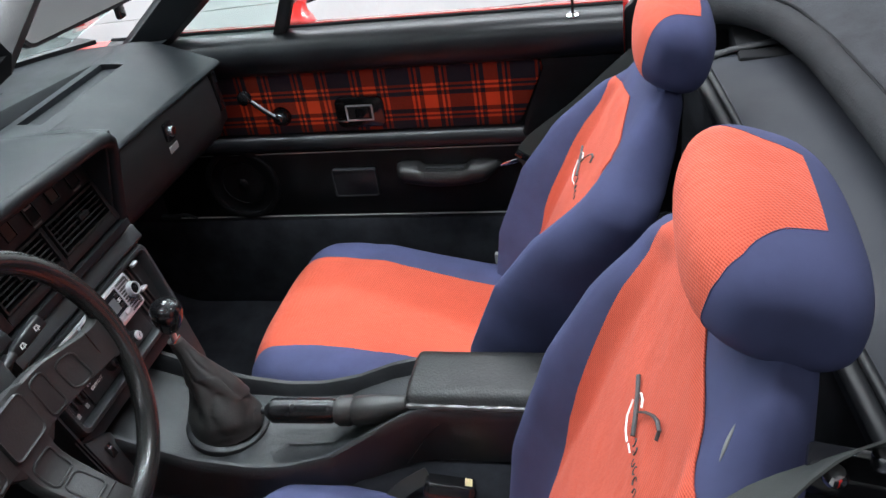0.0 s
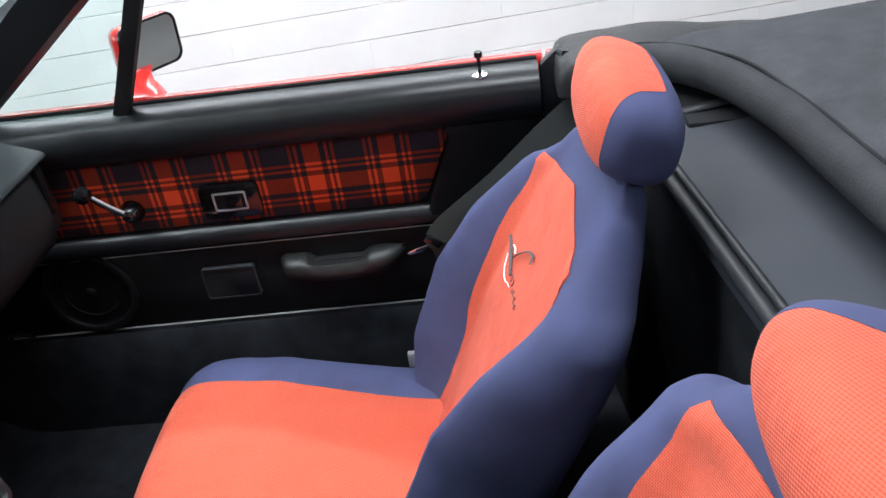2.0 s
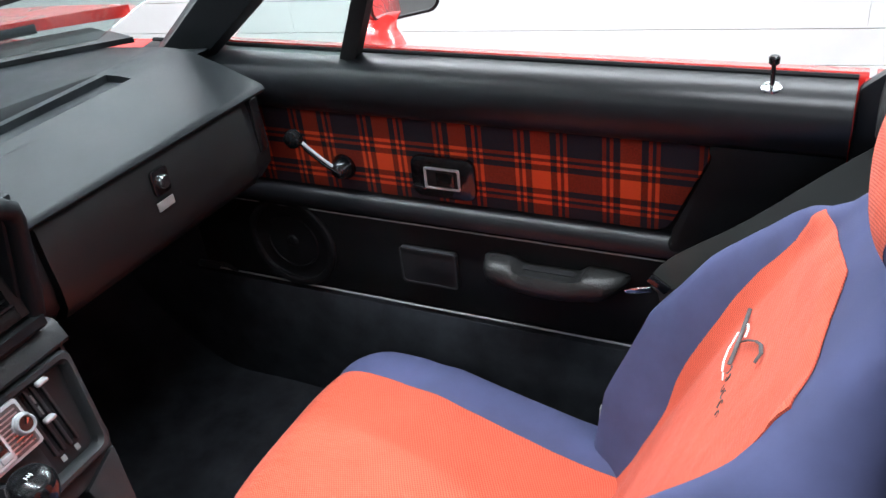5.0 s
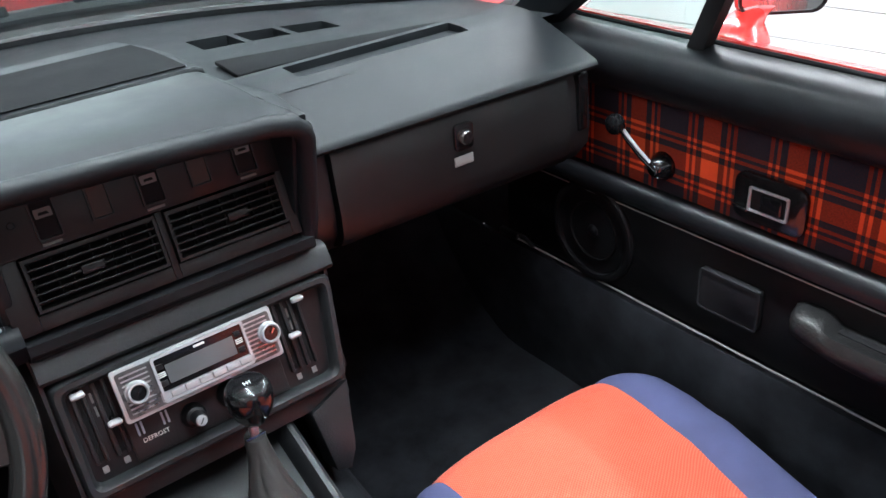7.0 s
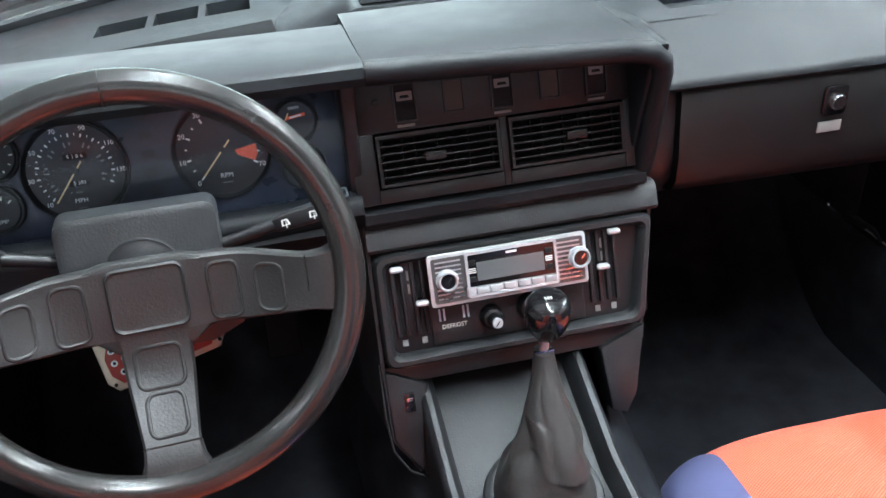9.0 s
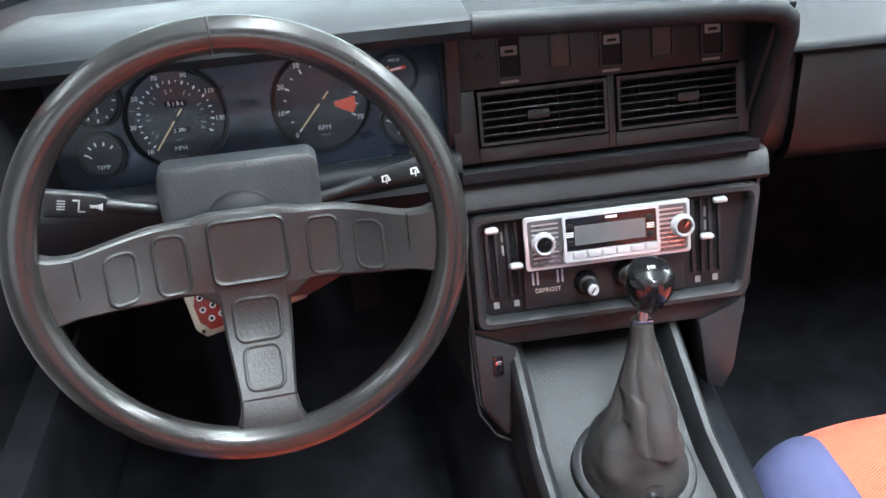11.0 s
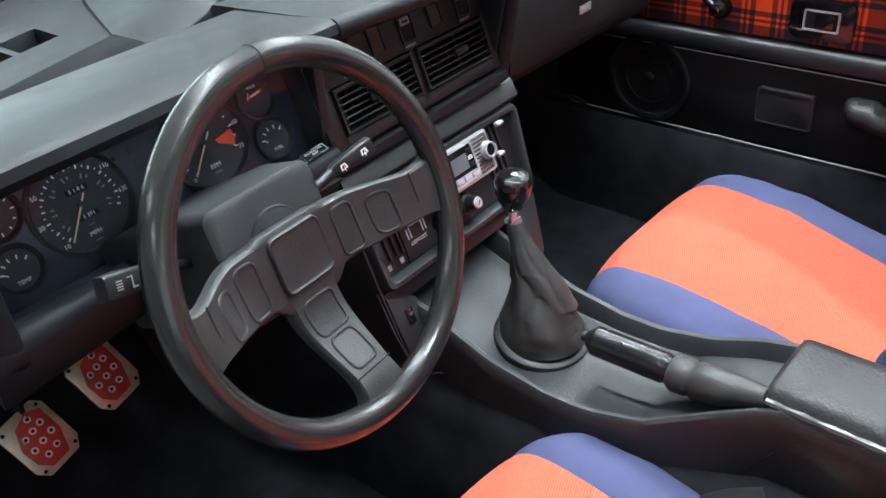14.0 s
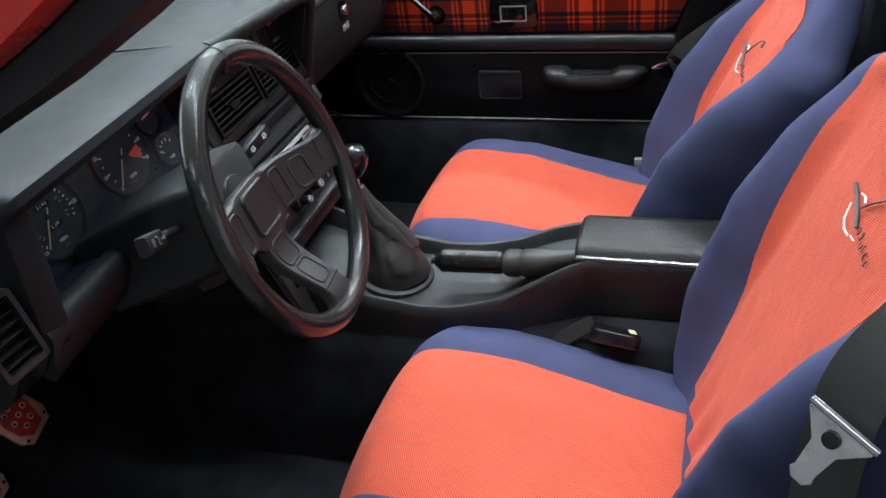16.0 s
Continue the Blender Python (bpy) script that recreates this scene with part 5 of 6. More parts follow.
ARMS = (((1, 0), (0, 1), -0.013, 0.064, 0.046), ((-1, 0), (0, -1), 0.013, 0.064, 0.046), ((0, -1), (1, 0), -0.001, 0.060, 0.044))
sp = [part("spoke", spoke(d, n, off, w0, w1, 0.015, 0.150), SPOKE, wheel, "padded black spoke") for d, n, off, w0, w1 in ARMS]
part("hub", prism([(-0.056, 0.014), (-0.03, 0.021), (0.03, 0.021), (0.056, 0.014), (0.048, -0.040), (0.030, -0.054), (-0.030, -0.054), (-0.048, -0.040)], 0.016, 0.004, WMAT @ pose(0, 0, -DISH - 0.0132)), SPOKE, wheel, "padded hub")
part("pad", loft([[at(x * k, y * k - 0.0105, z) for x, y in rounded(0.061, 0.053, 0.008)] for k, z in ((1.0, -DISH + 0.002), (0.99, -DISH + 0.0058), (0.95, -DISH + 0.0072), (0.90, -DISH + 0.0056), (0.86, -DISH + 0.0054), (0.6, -DISH + 0.0056), (0.3, -DISH + 0.0057), (0.02, -DISH + 0.0057))]), SPOKE, wheel, "raised square horn pad")


def emboss(x, y, w, h, owner):
    """A raised rounded border that follows the arm's face."""
    pts = [Vector((x + p, y + q)) for p, q in rounded(w, h, 0.007, 6)]
    fine = [pts[i].lerp(pts[(i + 1) % len(pts)], t) for i in range(len(pts)) for t in (0, 0.34, 0.67)]
    part("raised_border", tube([at(p.x, p.y, dish(p.length) + 0.0030) for p in fine], 0.0017, 8, True), SPOKE, owner)


for k, sx in enumerate((1, -1)):
    emboss(sx * 0.059, -0.0145, 0.024, 0.046, sp[k])
    emboss(sx * 0.094, -0.0155, 0.020, 0.038, sp[k])
emboss(-0.001, -0.067, 0.036, 0.033, sp[2])
emboss(-0.001, -0.102, 0.029, 0.029, sp[2])
for (d, n, off, w0, w1), owner in zip(ARMS, sp):
    d, n = Vector(d), Vector(n)
    part("seam", tube([at(*(d * 0.122 + n * (off + v * 0.0225)), dish(0.122) + 0.0036) for v in spread(-1, 1, 7)], 0.0007, 6), WHEEL, owner)

col = thing("steering_column", (-0.345, 0.28, 0.75), "black column shroud with indicator and wiper stalks", "steering column")


def shroud(z, w, h, dy, r=0.011):
    return [at(x, y + dy, z) for x, y in rounded(w, h, r)]


part("shroud", loft([shroud(-0.060, 0.116, 0.092, 0.006), shroud(-0.063, 0.125, 0.101, 0.006), shroud(-0.12, 0.134, 0.108, 0.002), shroud(-0.17, 0.132, 0.104, -0.004), shroud(-0.24, 0.13, 0.095, -0.01)]), CONSOLE, col)
part("stalk_slot", box((-0.4025, 0.240, 0.778), (0.012, 0.022, 0.034), 0.003), MATTE, col, "dark slot round the light stalk")
part("collar", lathe([(0, -0.068), (0.031, -0.068), (0.032, -0.061), (0.030, -0.0575), (0.028, -0.0575), (0.026, -0.056), (0, -0.056)], WMAT @ pose(0, 0.004, 0), 28), PLASTIC, col)
part("lower_shroud", loft([[Vector((x, y, z)) for x, z in ((-0.405, 0.70), (-0.40, 0.665 + k), (-0.36, 0.650 + k), (-0.31, 0.650 + k), (-0.28, 0.665 + k), (-0.275, 0.70))] for y, k in ((0.255, 0.02), (0.30, 0), (0.45, -0.01))]), PLASTIC, col)


def stalk(p0, p1, p2, label, wide=0.021):
    st = part("stalk", tube([p0, Vector(p0).lerp(Vector(p1), 0.5), p1], [0.0055, 0.005, 0.006], 12), PLASTIC, col, label)
    d = (Vector(p2) - Vector(p1)).normalized()
    m = axes(p1, d, (0, 0.25, 1))
    ln = (Vector(p2) - Vector(p1)).length
    part("paddle", loft([[m @ Vector((x, y * s, z * s)) for y, z in rounded(wide, 0.013, 0.003, 4)] for x, s in ((-0.003, 0.55), (0.004, 0.9), (ln * 0.5, 1.0), (ln, 1.05), (ln + 0.002, 0.95))]), PLASTIC, st)
    return st, m, ln


st, m, ln = stalk((-0.290, 0.262, 0.764), (-0.238, 0.264, 0.775), (-0.192, 0.256, 0.7875), "black wiper stalk with white symbols", 0.016)
for x in (0.010, 0.036):
    part("symbol", frame_ring([(-0.005, -0.002), (0.005, -0.002), (0.0035, 0.005), (-0.0035, 0.005)], [(-0.003, -0.001), (0.003, -0.001), (0.002, 0.0035), (-0.002, 0.0035)], 0.0005, m @ pose(x + 0.002, -0.001, 0.0068) @ Matrix.Scale(0.8, 4)), WHITE, st, smooth=False)
    part("symbol", prism([(-0.0005, -0.006), (0.0005, -0.006), (0.0015, 0.001), (0.0005, 0.001)], 0.0005, 0, m @ pose(x + 0.002, 0, 0.0068) @ Matrix.Scale(0.8, 4)), WHITE, st, smooth=False)
st, m, ln = stalk((-0.395, 0.252, 0.772), (-0.455, 0.242, 0.794), (-0.495, 0.230, 0.809), "black light stalk with white symbols")
m2 = m @ pose(0, 0, 0, 180, 0, 0) if m.to_3x3().col[2].y > 0 else m
part("symbol", prism([(-0.008, -0.002), (0.0, -0.002), (0.008, -0.005), (0.008, 0.005), (0.0, 0.002), (-0.008, 0.002)], 0.0005, 0, m2 @ pose(0.008, 0, 0.0068, 0, 0, 180) @ Matrix.Scale(0.6, 4)), GREY, st, smooth=False)
part("symbol", prism([(-0.0006, -0.005), (0.005, -0.005), (0.005, -0.0038), (0.0006, -0.0038), (0.0006, 0.005), (-0.005, 0.005), (-0.005, 0.0038), (-0.0006, 0.0038)], 0.0005, 0, m2 @ pose(0.021, 0, 0.0068)), GREY, st, smooth=False)
for k in range(4):
    part("symbol", prism([(-0.003, -0.0005), (0.003, -0.0005), (0.003, 0.0005), (-0.003, 0.0005)], 0.0005, 0, m2 @ pose(0.034, -0.0035 + 0.0022 * k, 0.0068)), GREY, st, smooth=False)

# ---- pedals ----


def pedal(c, turn, label):
    p = thing("pedal", c, label, "pedal", "pedals")
    m = axes(c, (1, 0.1, 0.05), (0, 0.55, 0.83)) @ pose(0, 0, 0, 0, 0, turn)
    out = [(-0.036, -0.030), (-0.024, -0.046), (0.024, -0.046), (0.036, -0.030), (0.036, 0.034), (0.026, 0.046), (-0.026, 0.046), (-0.036, 0.034)]
    plate_ = part("pad_plate", prism(out, 0.006, 0.0015, m), PEDAL, p, "bare metal pedal plate")
    ins = [(-0.026, -0.022), (-0.014, -0.038), (0.014, -0.038), (0.027, -0.006), (0.027, 0.030), (0.010, 0.039), (-0.014, 0.030), (-0.027, 0.004)]
    part("pad_insert", prism(ins, 0.002, 0.0006, m @ pose(0, 0, 0.006)), REDPAD, plate_, "worn red insert")
    for x, y in ((-0.014, 0.012), (0.0, 0.014), (0.014, 0.016), (-0.016, -0.006), (0.0, -0.004), (0.016, -0.002), (-0.008, -0.022), (0.008, -0.020), (0.006, 0.030)):
        part("stud", frame_ring([(0.0048 * math.cos(t), 0.0048 * math.sin(t)) for t in (2 * math.pi * k / 12 for k in range(12))], [(0.0026 * math.cos(t), 0.0026 * math.sin(t)) for t in (2 * math.pi * k / 12 for k in range(12))], 0.0025, m @ pose(x, y, 0.0075)), STEEL, plate_)
        part("hole", lathe([(0, 0), (0.0026, 0), (0.0026, 0.0008), (0, 0.0008)], m @ pose(x, y, 0.0078), 10), MATTE, plate_)
    for x, y in ((-0.028, 0.036), (0.028, 0.036), (-0.026, -0.036), (0.026, -0.036)):
        part("screw", lathe([(0, 0), (0.003, 0), (0.002, 0.0015), (0, 0.0018)], m @ pose(x, y, 0.0058), 8), MATTE, plate_)
    part("arm", tube([Vector(c) + Vector((0, 0.006, 0.0)), Vector(c) + Vector((0, 0.06, 0.10)), Vector(c) + Vector((0, 0.10, 0.26))], 0.009, 8), MATTE, p)
    return p


pedal((-0.392, 0.66, 0.417), 8, "brake pedal with metal plate and worn red insert")
pedal((-0.498, 0.661, 0.382), 8, "clutch pedal with metal plate and worn red insert")
th = thing("pedal", (-0.27, 0.72, 0.36), "black throttle pedal above the carpet", "pedal", "pedals")
part("pad_plate", box((-0.27, 0.72, 0.36), (0.05, 0.012, 0.12), 0.003, m=pose(0, 0, 0, -35)), MATTE, th)
part("arm", tube([(-0.27, 0.73, 0.38), (-0.27, 0.84, 0.60)], 0.006, 8), MATTE, th)

# ---- passenger door ----
door = thing("door_1", (0.70, 0.1, 0.40), "closed passenger door with orange tartan insert", "car door", kind="structure")
Y0, Y1 = -0.40, 0.66


def sweep(pts, y0=Y0, y1=Y1, n=16, wob=0.0):
    return loft([[Vector((x + wob * noise.noise((y * 6, z * 8, 3)), y, z)) for x, z in pts] for y in spread(y0, y1, n)])


part("upper_pad", sweep(((0.705, 0.737), (0.682, 0.737), (0.670, 0.742), (0.661, 0.752), (0.656, 0.768), (0.655, 0.786), (0.660, 0.801), (0.671, 0.812), (0.69, 0.819), (0.708, 0.8225), (0.715, 0.821), (0.715, 0.737)), wob=0.0008, n=30), PAD, door, "rounded black vinyl shoulder pad")
part("weather_seal", sweep(((0.712, 0.814), (0.712, 0.824), (0.7145, 0.8265), (0.718, 0.826), (0.720, 0.814))), MATTE, door)
part("panel_core", box((0.708, 0.13, 0.57), (0.016, 1.06, 0.34), 0.002), DOORCARD, door)
zy = Matrix(((0, 0, -1, 0), (1, 0, 0, 0), (0, 1, 0, 0), (0, 0, 0, 1)))
insert = [(0.60, 0.600), (0.60, 0.738), (-0.222, 0.738), (-0.238, 0.735), (-0.246, 0.725), (-0.245, 0.712), (-0.202, 0.618), (-0.194, 0.606), (-0.180, 0.600)]
part("tartan_panel", prism(insert, 0.010, 0.002, Matrix.Translation((0.702, 0, 0)) @ zy), PLAID, door, "orange and black tartan cloth panel")
part("rear_panel", prism([(-0.232, 0.745), (-0.252, 0.738), (-0.258, 0.722), (-0.212, 0.612), (-0.198, 0.592), (-0.198, 0.560), (-0.40, 0.560), (-0.40, 0.745)], 0.030, 0.007, Matrix.Translation((0.704, 0, 0)) @ zy, 3), DOORCARD, door)
part("mid_roll", sweep(((0.705, 0.561), (0.683, 0.562), (0.675, 0.567), (0.673, 0.578), (0.676, 0.590), (0.684, 0.597), (0.705, 0.599)), -0.215, Y1, 24, 0.0015), PAD, door)
part("bright_edge", tube([(0.683, y, 0.5575) for y in spread(-0.22, 0.56, 12)], 0.0013, 6), STITCH, door)
part("lower_panel", prism([(0.66, 0.402), (0.66, 0.556), (-0.395, 0.556), (-0.395, 0.402)], 0.018, 0.004, Matrix.Translation((0.704, 0, 0)) @ zy), DOORCARD, door, "plain black vinyl lower panel")
part("sill_strip", tube([(0.681, y, 0.4015) for y in spread(-0.40, 0.62, 12)], 0.0017, 6), STITCH, door, "thin bright metal sill strip")

# armrest pull
rings = []
for t in spread(0, 1, 34):
    y = lerp(0.078, -0.150, t)
    end = min(1, math.sin(min(1, t / 0.10) * math.pi / 2), math.sin(min(1, (1 - t) / 0.16) * math.pi / 2)) ** 0.6
    end = max(0.05, end)
    scoop = smoothstep(0.22, 0.30, t) * smoothstep(0.74, 0.66, t)
    zt, zb = 0.529 - 0.010 * scoop, 0.494 - 0.010 * math.sin(math.pi * t) + 0.012 * smoothstep(0.8, 1.0, t)
    zc = (zt + zb) / 2
    xo = 0.688 - (0.050 - 0.010 * (1 - math.sin(math.pi * min(1, t * 1.1)))) * end
    ring = [(0.690, zt), (lerp(0.690, xo, 0.55), zt + 0.001 - 0.006 * scoop), (xo + 0.008, zt - 0.003 + 0.004 * scoop), (xo + 0.002, zt - 0.009), (xo, zc), (xo + 0.003, zb + 0.008), (xo + 0.010, zb + 0.001), (lerp(0.690, xo, 0.5), zb), (0.690, zb)]
    rings.append([Vector((x, y, zc + (z - zc) * lerp(0.4, 1, end))) for x, z in ring])
pull = part("armrest", loft(rings), LEATHER, door, "moulded black door pull with worn edge")
part("finger_recess", box((0.676, -0.030, 0.5155), (0.014, 0.080, 0.003), 0.001), MATTE, pull)
# ashtray
am = Matrix.Translation((0.687, 0.173, 0.4845)) @ zy
ash = part("ashtray", prism(rounded(0.099, 0.065, 0.006), 0.012, 0.003, am), PLASTIC, door, "black plastic door ashtray")
part("lip", frame_ring(rounded(0.099, 0.065, 0.006), rounded(0.093, 0.059, 0.005), 0.0015, am @ pose(0, 0, 0.0118)), CONSOLE, ash)
# speaker
sm = Matrix.Translation((0.687, 0.440, 0.486)) @ zy
spk = part("speaker", lathe([(0.078, 0), (0.0785, 0.005), (0.076, 0.0085), (0.070, 0.0095), (0.0665, 0.008), (0.0655, 0.003), (0.063, 0.0018), (0.045, 0.0014), (0.0, 0.0014)], sm @ Matrix.Scale(1.12, 4), 56), DOORCARD, door, "round black door speaker with a proud rim")
for r in (0.050,):
    part("grille_ring", lathe([(r - 0.0022, 0.001), (r - 0.0012, 0.0044), (r + 0.0012, 0.0044), (r + 0.0022, 0.001)], sm, 44), DOORCARD, spk)
part("dust_cap", lathe([(0.012, 0.001), (0.010, 0.004), (0.006, 0.006), (0, 0.0066)], sm, 24), DOORCARD, spk)
# window winder
hubp, knobp = Vector((0.675, 0.309, 0.642)), Vector((0.640, 0.358, 0.706))
wind = part("window_winder", lathe([(0, 0), (0.021, 0), (0.021, 0.004), (0.016, 0.010), (0.013, 0.020), (0.010, 0.023), (0, 0.023)], Matrix.Translation((0.690, 0.309, 0.642)) @ zy, 28), GLOSS, door, "black and chrome window winder")
part("winder_arm", tube([hubp + Vector((-0.004, 0, 0)), hubp.lerp(knobp, 0.3) + Vector((-0.006, 0, 0)), hubp.lerp(knobp, 0.7) + Vector((-0.002, 0, 0)), knobp + Vector((0.010, 0, 0))], [0.0095, 0.008, 0.007, 0.008], 12, flat=0.5), GLOSS, wind)
# highlight along the arm, built as a thin silver bar
part("arm_highlight", tube([hubp.lerp(knobp, t) + Vector((-0.0085 + 0.010 * t * t, -0.003, 0.005)) for t in (0.12, 0.4, 0.7, 0.95)], 0.0028, 6), SILVER, wind, "silver bar standing for the arm's highlight")
part("winder_knob", lathe([(0, -0.010), (0.009, -0.010), (0.0145, -0.006), (0.0155, 0.0), (0.0135, 0.006), (0.008, 0.009), (0, 0.0095)], Matrix.Translation(knobp) @ zy, 24), GLOSS, wind)
part("winder_cap", lathe([(0, 0.022), (0.0085, 0.022), (0.007, 0.026), (0, 0.0265)], Matrix.Translation((0.690, 0.309, 0.642)) @ zy, 20), CHROME, wind)
# inner handle
hm = Matrix.Translation((0.692, 0.134, 0.6445)) @ zy
esc = part("handle_plate", prism(rounded(0.105, 0.068, 0.016), 0.009, 0.003, hm), GLOSS, door, "black door handle plate with chrome bezel")
part("bezel", frame_ring(rounded(0.058, 0.035, 0.003), rounded(0.0515, 0.0285, 0.002), 0.005, hm @ pose(0, 0.0, 0.007), 0.001), SILVER, esc)
part("handle_well", prism(rounded(0.048, 0.026, 0.002), 0.001, 0, hm @ pose(0, 0, 0.0092)), MATTE, esc)
part("handle_lever", prism(rounded(0.030, 0.024, 0.004), 0.004, 0.0012, hm @ pose(-0.006, 0, 0.0095)), GLOSS, esc)
part("handle_wing", prism([(0.028, -0.020), (0.052, -0.018), (0.050, -0.014), (0.028, -0.016)], 0.003, 0.0005, hm @ pose(0, 0, 0.009)), CHROME, esc)
# lock button
lk = part("lock_grommet", lathe([(0.0, 0.0), (0.0115, 0.0), (0.011, 0.0015), (0.007, 0.002), (0.006, 0.001), (0, 0.001)], pose(0.684, -0.310, 0.8168, 0, -14, 0), 24), CHROME, door, "chrome ringed door lock button")
part("lock_button", lathe([(0, 0), (0.0028, 0), (0.0028, 0.026), (0.0062, 0.029), (0.0065, 0.036), (0.0045, 0.038), (0, 0.038)], pose(0.685, -0.310, 0.817, 0, 0, 0), 16), GLOSS, lk)
# quarter light
top = Vector((0.640, 0.045, 1.19))
post = part("quarter_post", loft([[Vector((lerp(0.70, 0.645, t) + x, lerp(0.272, 0.085, t) + y, lerp(0.815, 1.20, t))) for x, y in ((-0.010, -0.013), (0.010, -0.013), (0.012, 0), (0.010, 0.013), (-0.010, 0.013), (-0.012, 0))] for t in spread(0, 1, 6)]), MATTE, door, "black quarter-light post")
qp = part("quarter_pane", thick(sheet(lambda u, v: (lerp(0.70, 0.648, v), lerp(lerp(0.272, 0.085, v), lerp(0.50, 0.05, v), u), lerp(0.818, 1.19, v)), [0, 1], [0, 0.5, 1]), 0.004), TINT, door, "lightly tinted quarter-light glass")
qp.visible_shadow = False
# outside mirror
mir = thing("wing_mirror", (0.74, 0.24, 0.815), "red-cased door mirror on the passenger door", "door mirror")
part("stem", loft([[Vector((cx_ + x * k, 0.262 + 0.3 * (z - 0.813) + y * k, z)) for x, y in rounded(0.065, 0.085, 0.025)] for cx_, z, k in ((0.765, 0.813, 1.0), (0.768, 0.824, 0.92), (0.782, 0.834, 0.66), (0.800, 0.840, 0.54), (0.822, 0.846, 0.5))]), RED, mir)
MIRROR_TILT = -3
mm = axes((0.845, 0.250, 0.878), Vector((0.86, -0.50, 0.0)), (0, 0, 1)) @ pose(0, 0, 0, 0, 0, MIRROR_TILT)
if mm.to_3x3().col[2].y > 0:
    mm = mm @ pose(0, 0, 0, 0, 180, 0)
part("case", loft([[mm @ Vector((x * k, y * k, z)) for x, y in rounded(0.126, 0.088, 0.02)] for z, k in ((0.0, 1.0), (-0.006, 1.03), (-0.03, 0.9), (-0.05, 0.6))]), RED, mir)
part("rim", frame_ring(rounded(0.126, 0.088, 0.02), rounded(0.118, 0.080, 0.017), 0.004, mm @ pose(0, 0, 0)), GLOSS, mir)
part("mirror_glass", prism(rounded(0.119, 0.081, 0.017), 0.002, 0, mm @ pose(0, 0, 0.0005)), MIRROR, mir)
# hinge and check strap at the door's front edge
hinge = thing("door_hinge", (0.69, 0.62, 0.40), "dull grey door check strap at the sill", "hinge")
part("strap", tube([(0.676, 0.575, 0.404), (0.680, 0.60, 0.410), (0.690, 0.63, 0.407), (0.692, 0.66, 0.40)], [0.003, 0.005, 0.005, 0.003], 8, flat=0.6), PLASTIC, hinge)
part("bracket", box((0.682, 0.645, 0.404), (0.012, 0.05, 0.012), 0.003), PLASTIC, hinge)
part("screw", lathe([(0, 0), (0.005, 0), (0.004, 0.003), (0, 0.004)], Matrix.Translation((0.684, 0.725, 0.392)) @ zy, 12), CHROME, hinge)

# ---- behind the seats ----
shelf_ = thing("rear_bulkhead", (0, -0.56, 0.5), "black trimmed bulkhead and shelf behind the seats", "bulkhead", kind="structure")
part("carpet_face", box((0, -0.602, 0.47), (1.34, 0.03, 0.62), 0.004, m=pose(0, 0, 0, 0, 0, 7.1)), CARPET, shelf_)
part("shelf_panel", loft([[Vector((x, y - 0.044 + 0.125 * x if y > -0.6 else y - 0.03, z)) for y, z in ((-0.530, 0.755), (-0.536, 0.778), (-0.57, 0.791), (-0.64, 0.800), (-0.76, 0.812), (-0.76, 0.755))] for x in spread(-0.62, 0.53, 8)]), SHELF, shelf_, "smooth black vinyl shelf")
part("edge_strip", tube([(x, -0.578 + 0.125 * x, 0.780) for x in spread(-0.62, 0.505, 12)], 0.010, 12, flat=0.7), EDGE, shelf_, "rolled black edging strip")
part("edge_strip", tube([(x, -0.592 + 0.125 * x, 0.786) for x in spread(-0.62, 0.50, 12)], 0.0055, 10, flat=0.7), EDGE, shelf_, "rolled black edging strip")
part("end_strip", tube([(0.500, -0.525, 0.786), (0.507, -0.57, 0.798), (0.512, -0.63, 0.805), (0.515, -0.72, 0.814)], 0.008, 10, flat=0.7), EDGE, shelf_, "rolled black edging strip")
part("side_trim", prism([(-0.402, 0.40), (-0.402, 0.82), (-0.43, 0.845), (-0.62, 0.85), (-0.62, 0.30), (-0.45, 0.30)], 0.02, 0.004, Matrix.Translation((0.705, 0, 0)) @ zy), PAD, shelf_, "black vinyl quarter trim")
part("side_trim", prism([(-0.47, 0.40), (-0.47, 0.80), (-0.50, 0.82), (-0.62, 0.83), (-0.62, 0.30), (-0.5, 0.30)], 0.02, 0.004, Matrix.Translation((-0.685, 0, 0)) @ zy), PAD, shelf_, "black vinyl quarter trim")
part("shut_face", box((0.712, -0.412, 0.62), (0.03, 0.012, 0.40), 0.003), RED, shelf_, "red painted door shut edge")

top_ = thing("soft_top", (0, -1.1, 0.85), "folded soft top under a black canvas cover", "soft top")


def roll_path():
    return [(0.655, -0.475, 0.822), (0.625, -0.525, 0.834), (0.585, -0.578, 0.841), (0.535, -0.620, 0.844), (0.48, -0.648, 0.846), (0.40, -0.666, 0.846), (0.28, -0.686, 0.846), (0.0, -0.714, 0.846), (-0.3, -0.722, 0.846), (-0.62, -0.715, 0.844)]


def smooth_path(pts, n):
    pts = [Vector(p) for p in pts]
    out = []
    for i in range(len(pts) - 1):
        p0, p1, p2, p3 = pts[max(0, i - 1)], pts[i], pts[i + 1], pts[min(len(pts) - 1, i + 2)]
        for k in range(n):
            t = k / n
            out.append(0.5 * ((2 * p1) + (p2 - p0) * t + (2 * p0 - 5 * p1 + 4 * p2 - p3) * t * t + (3 * p1 - p0 - 3 * p2 + p3) * t ** 3))
    return out + [pts[-1]]


path = smooth_path(roll_path(), 5)
part("front_roll", tube([p + Vector((0, 0, 0.004 * noise.noise(p * 11))) for p in path], 0.024, 20, flat=1.15), ROLL, top_, "rolled canvas edge")
part("piping", tube([p + Vector((0, -0.008, 0.0262)) for p in path[3:]], 0.0028, 8), MATTE, top_)


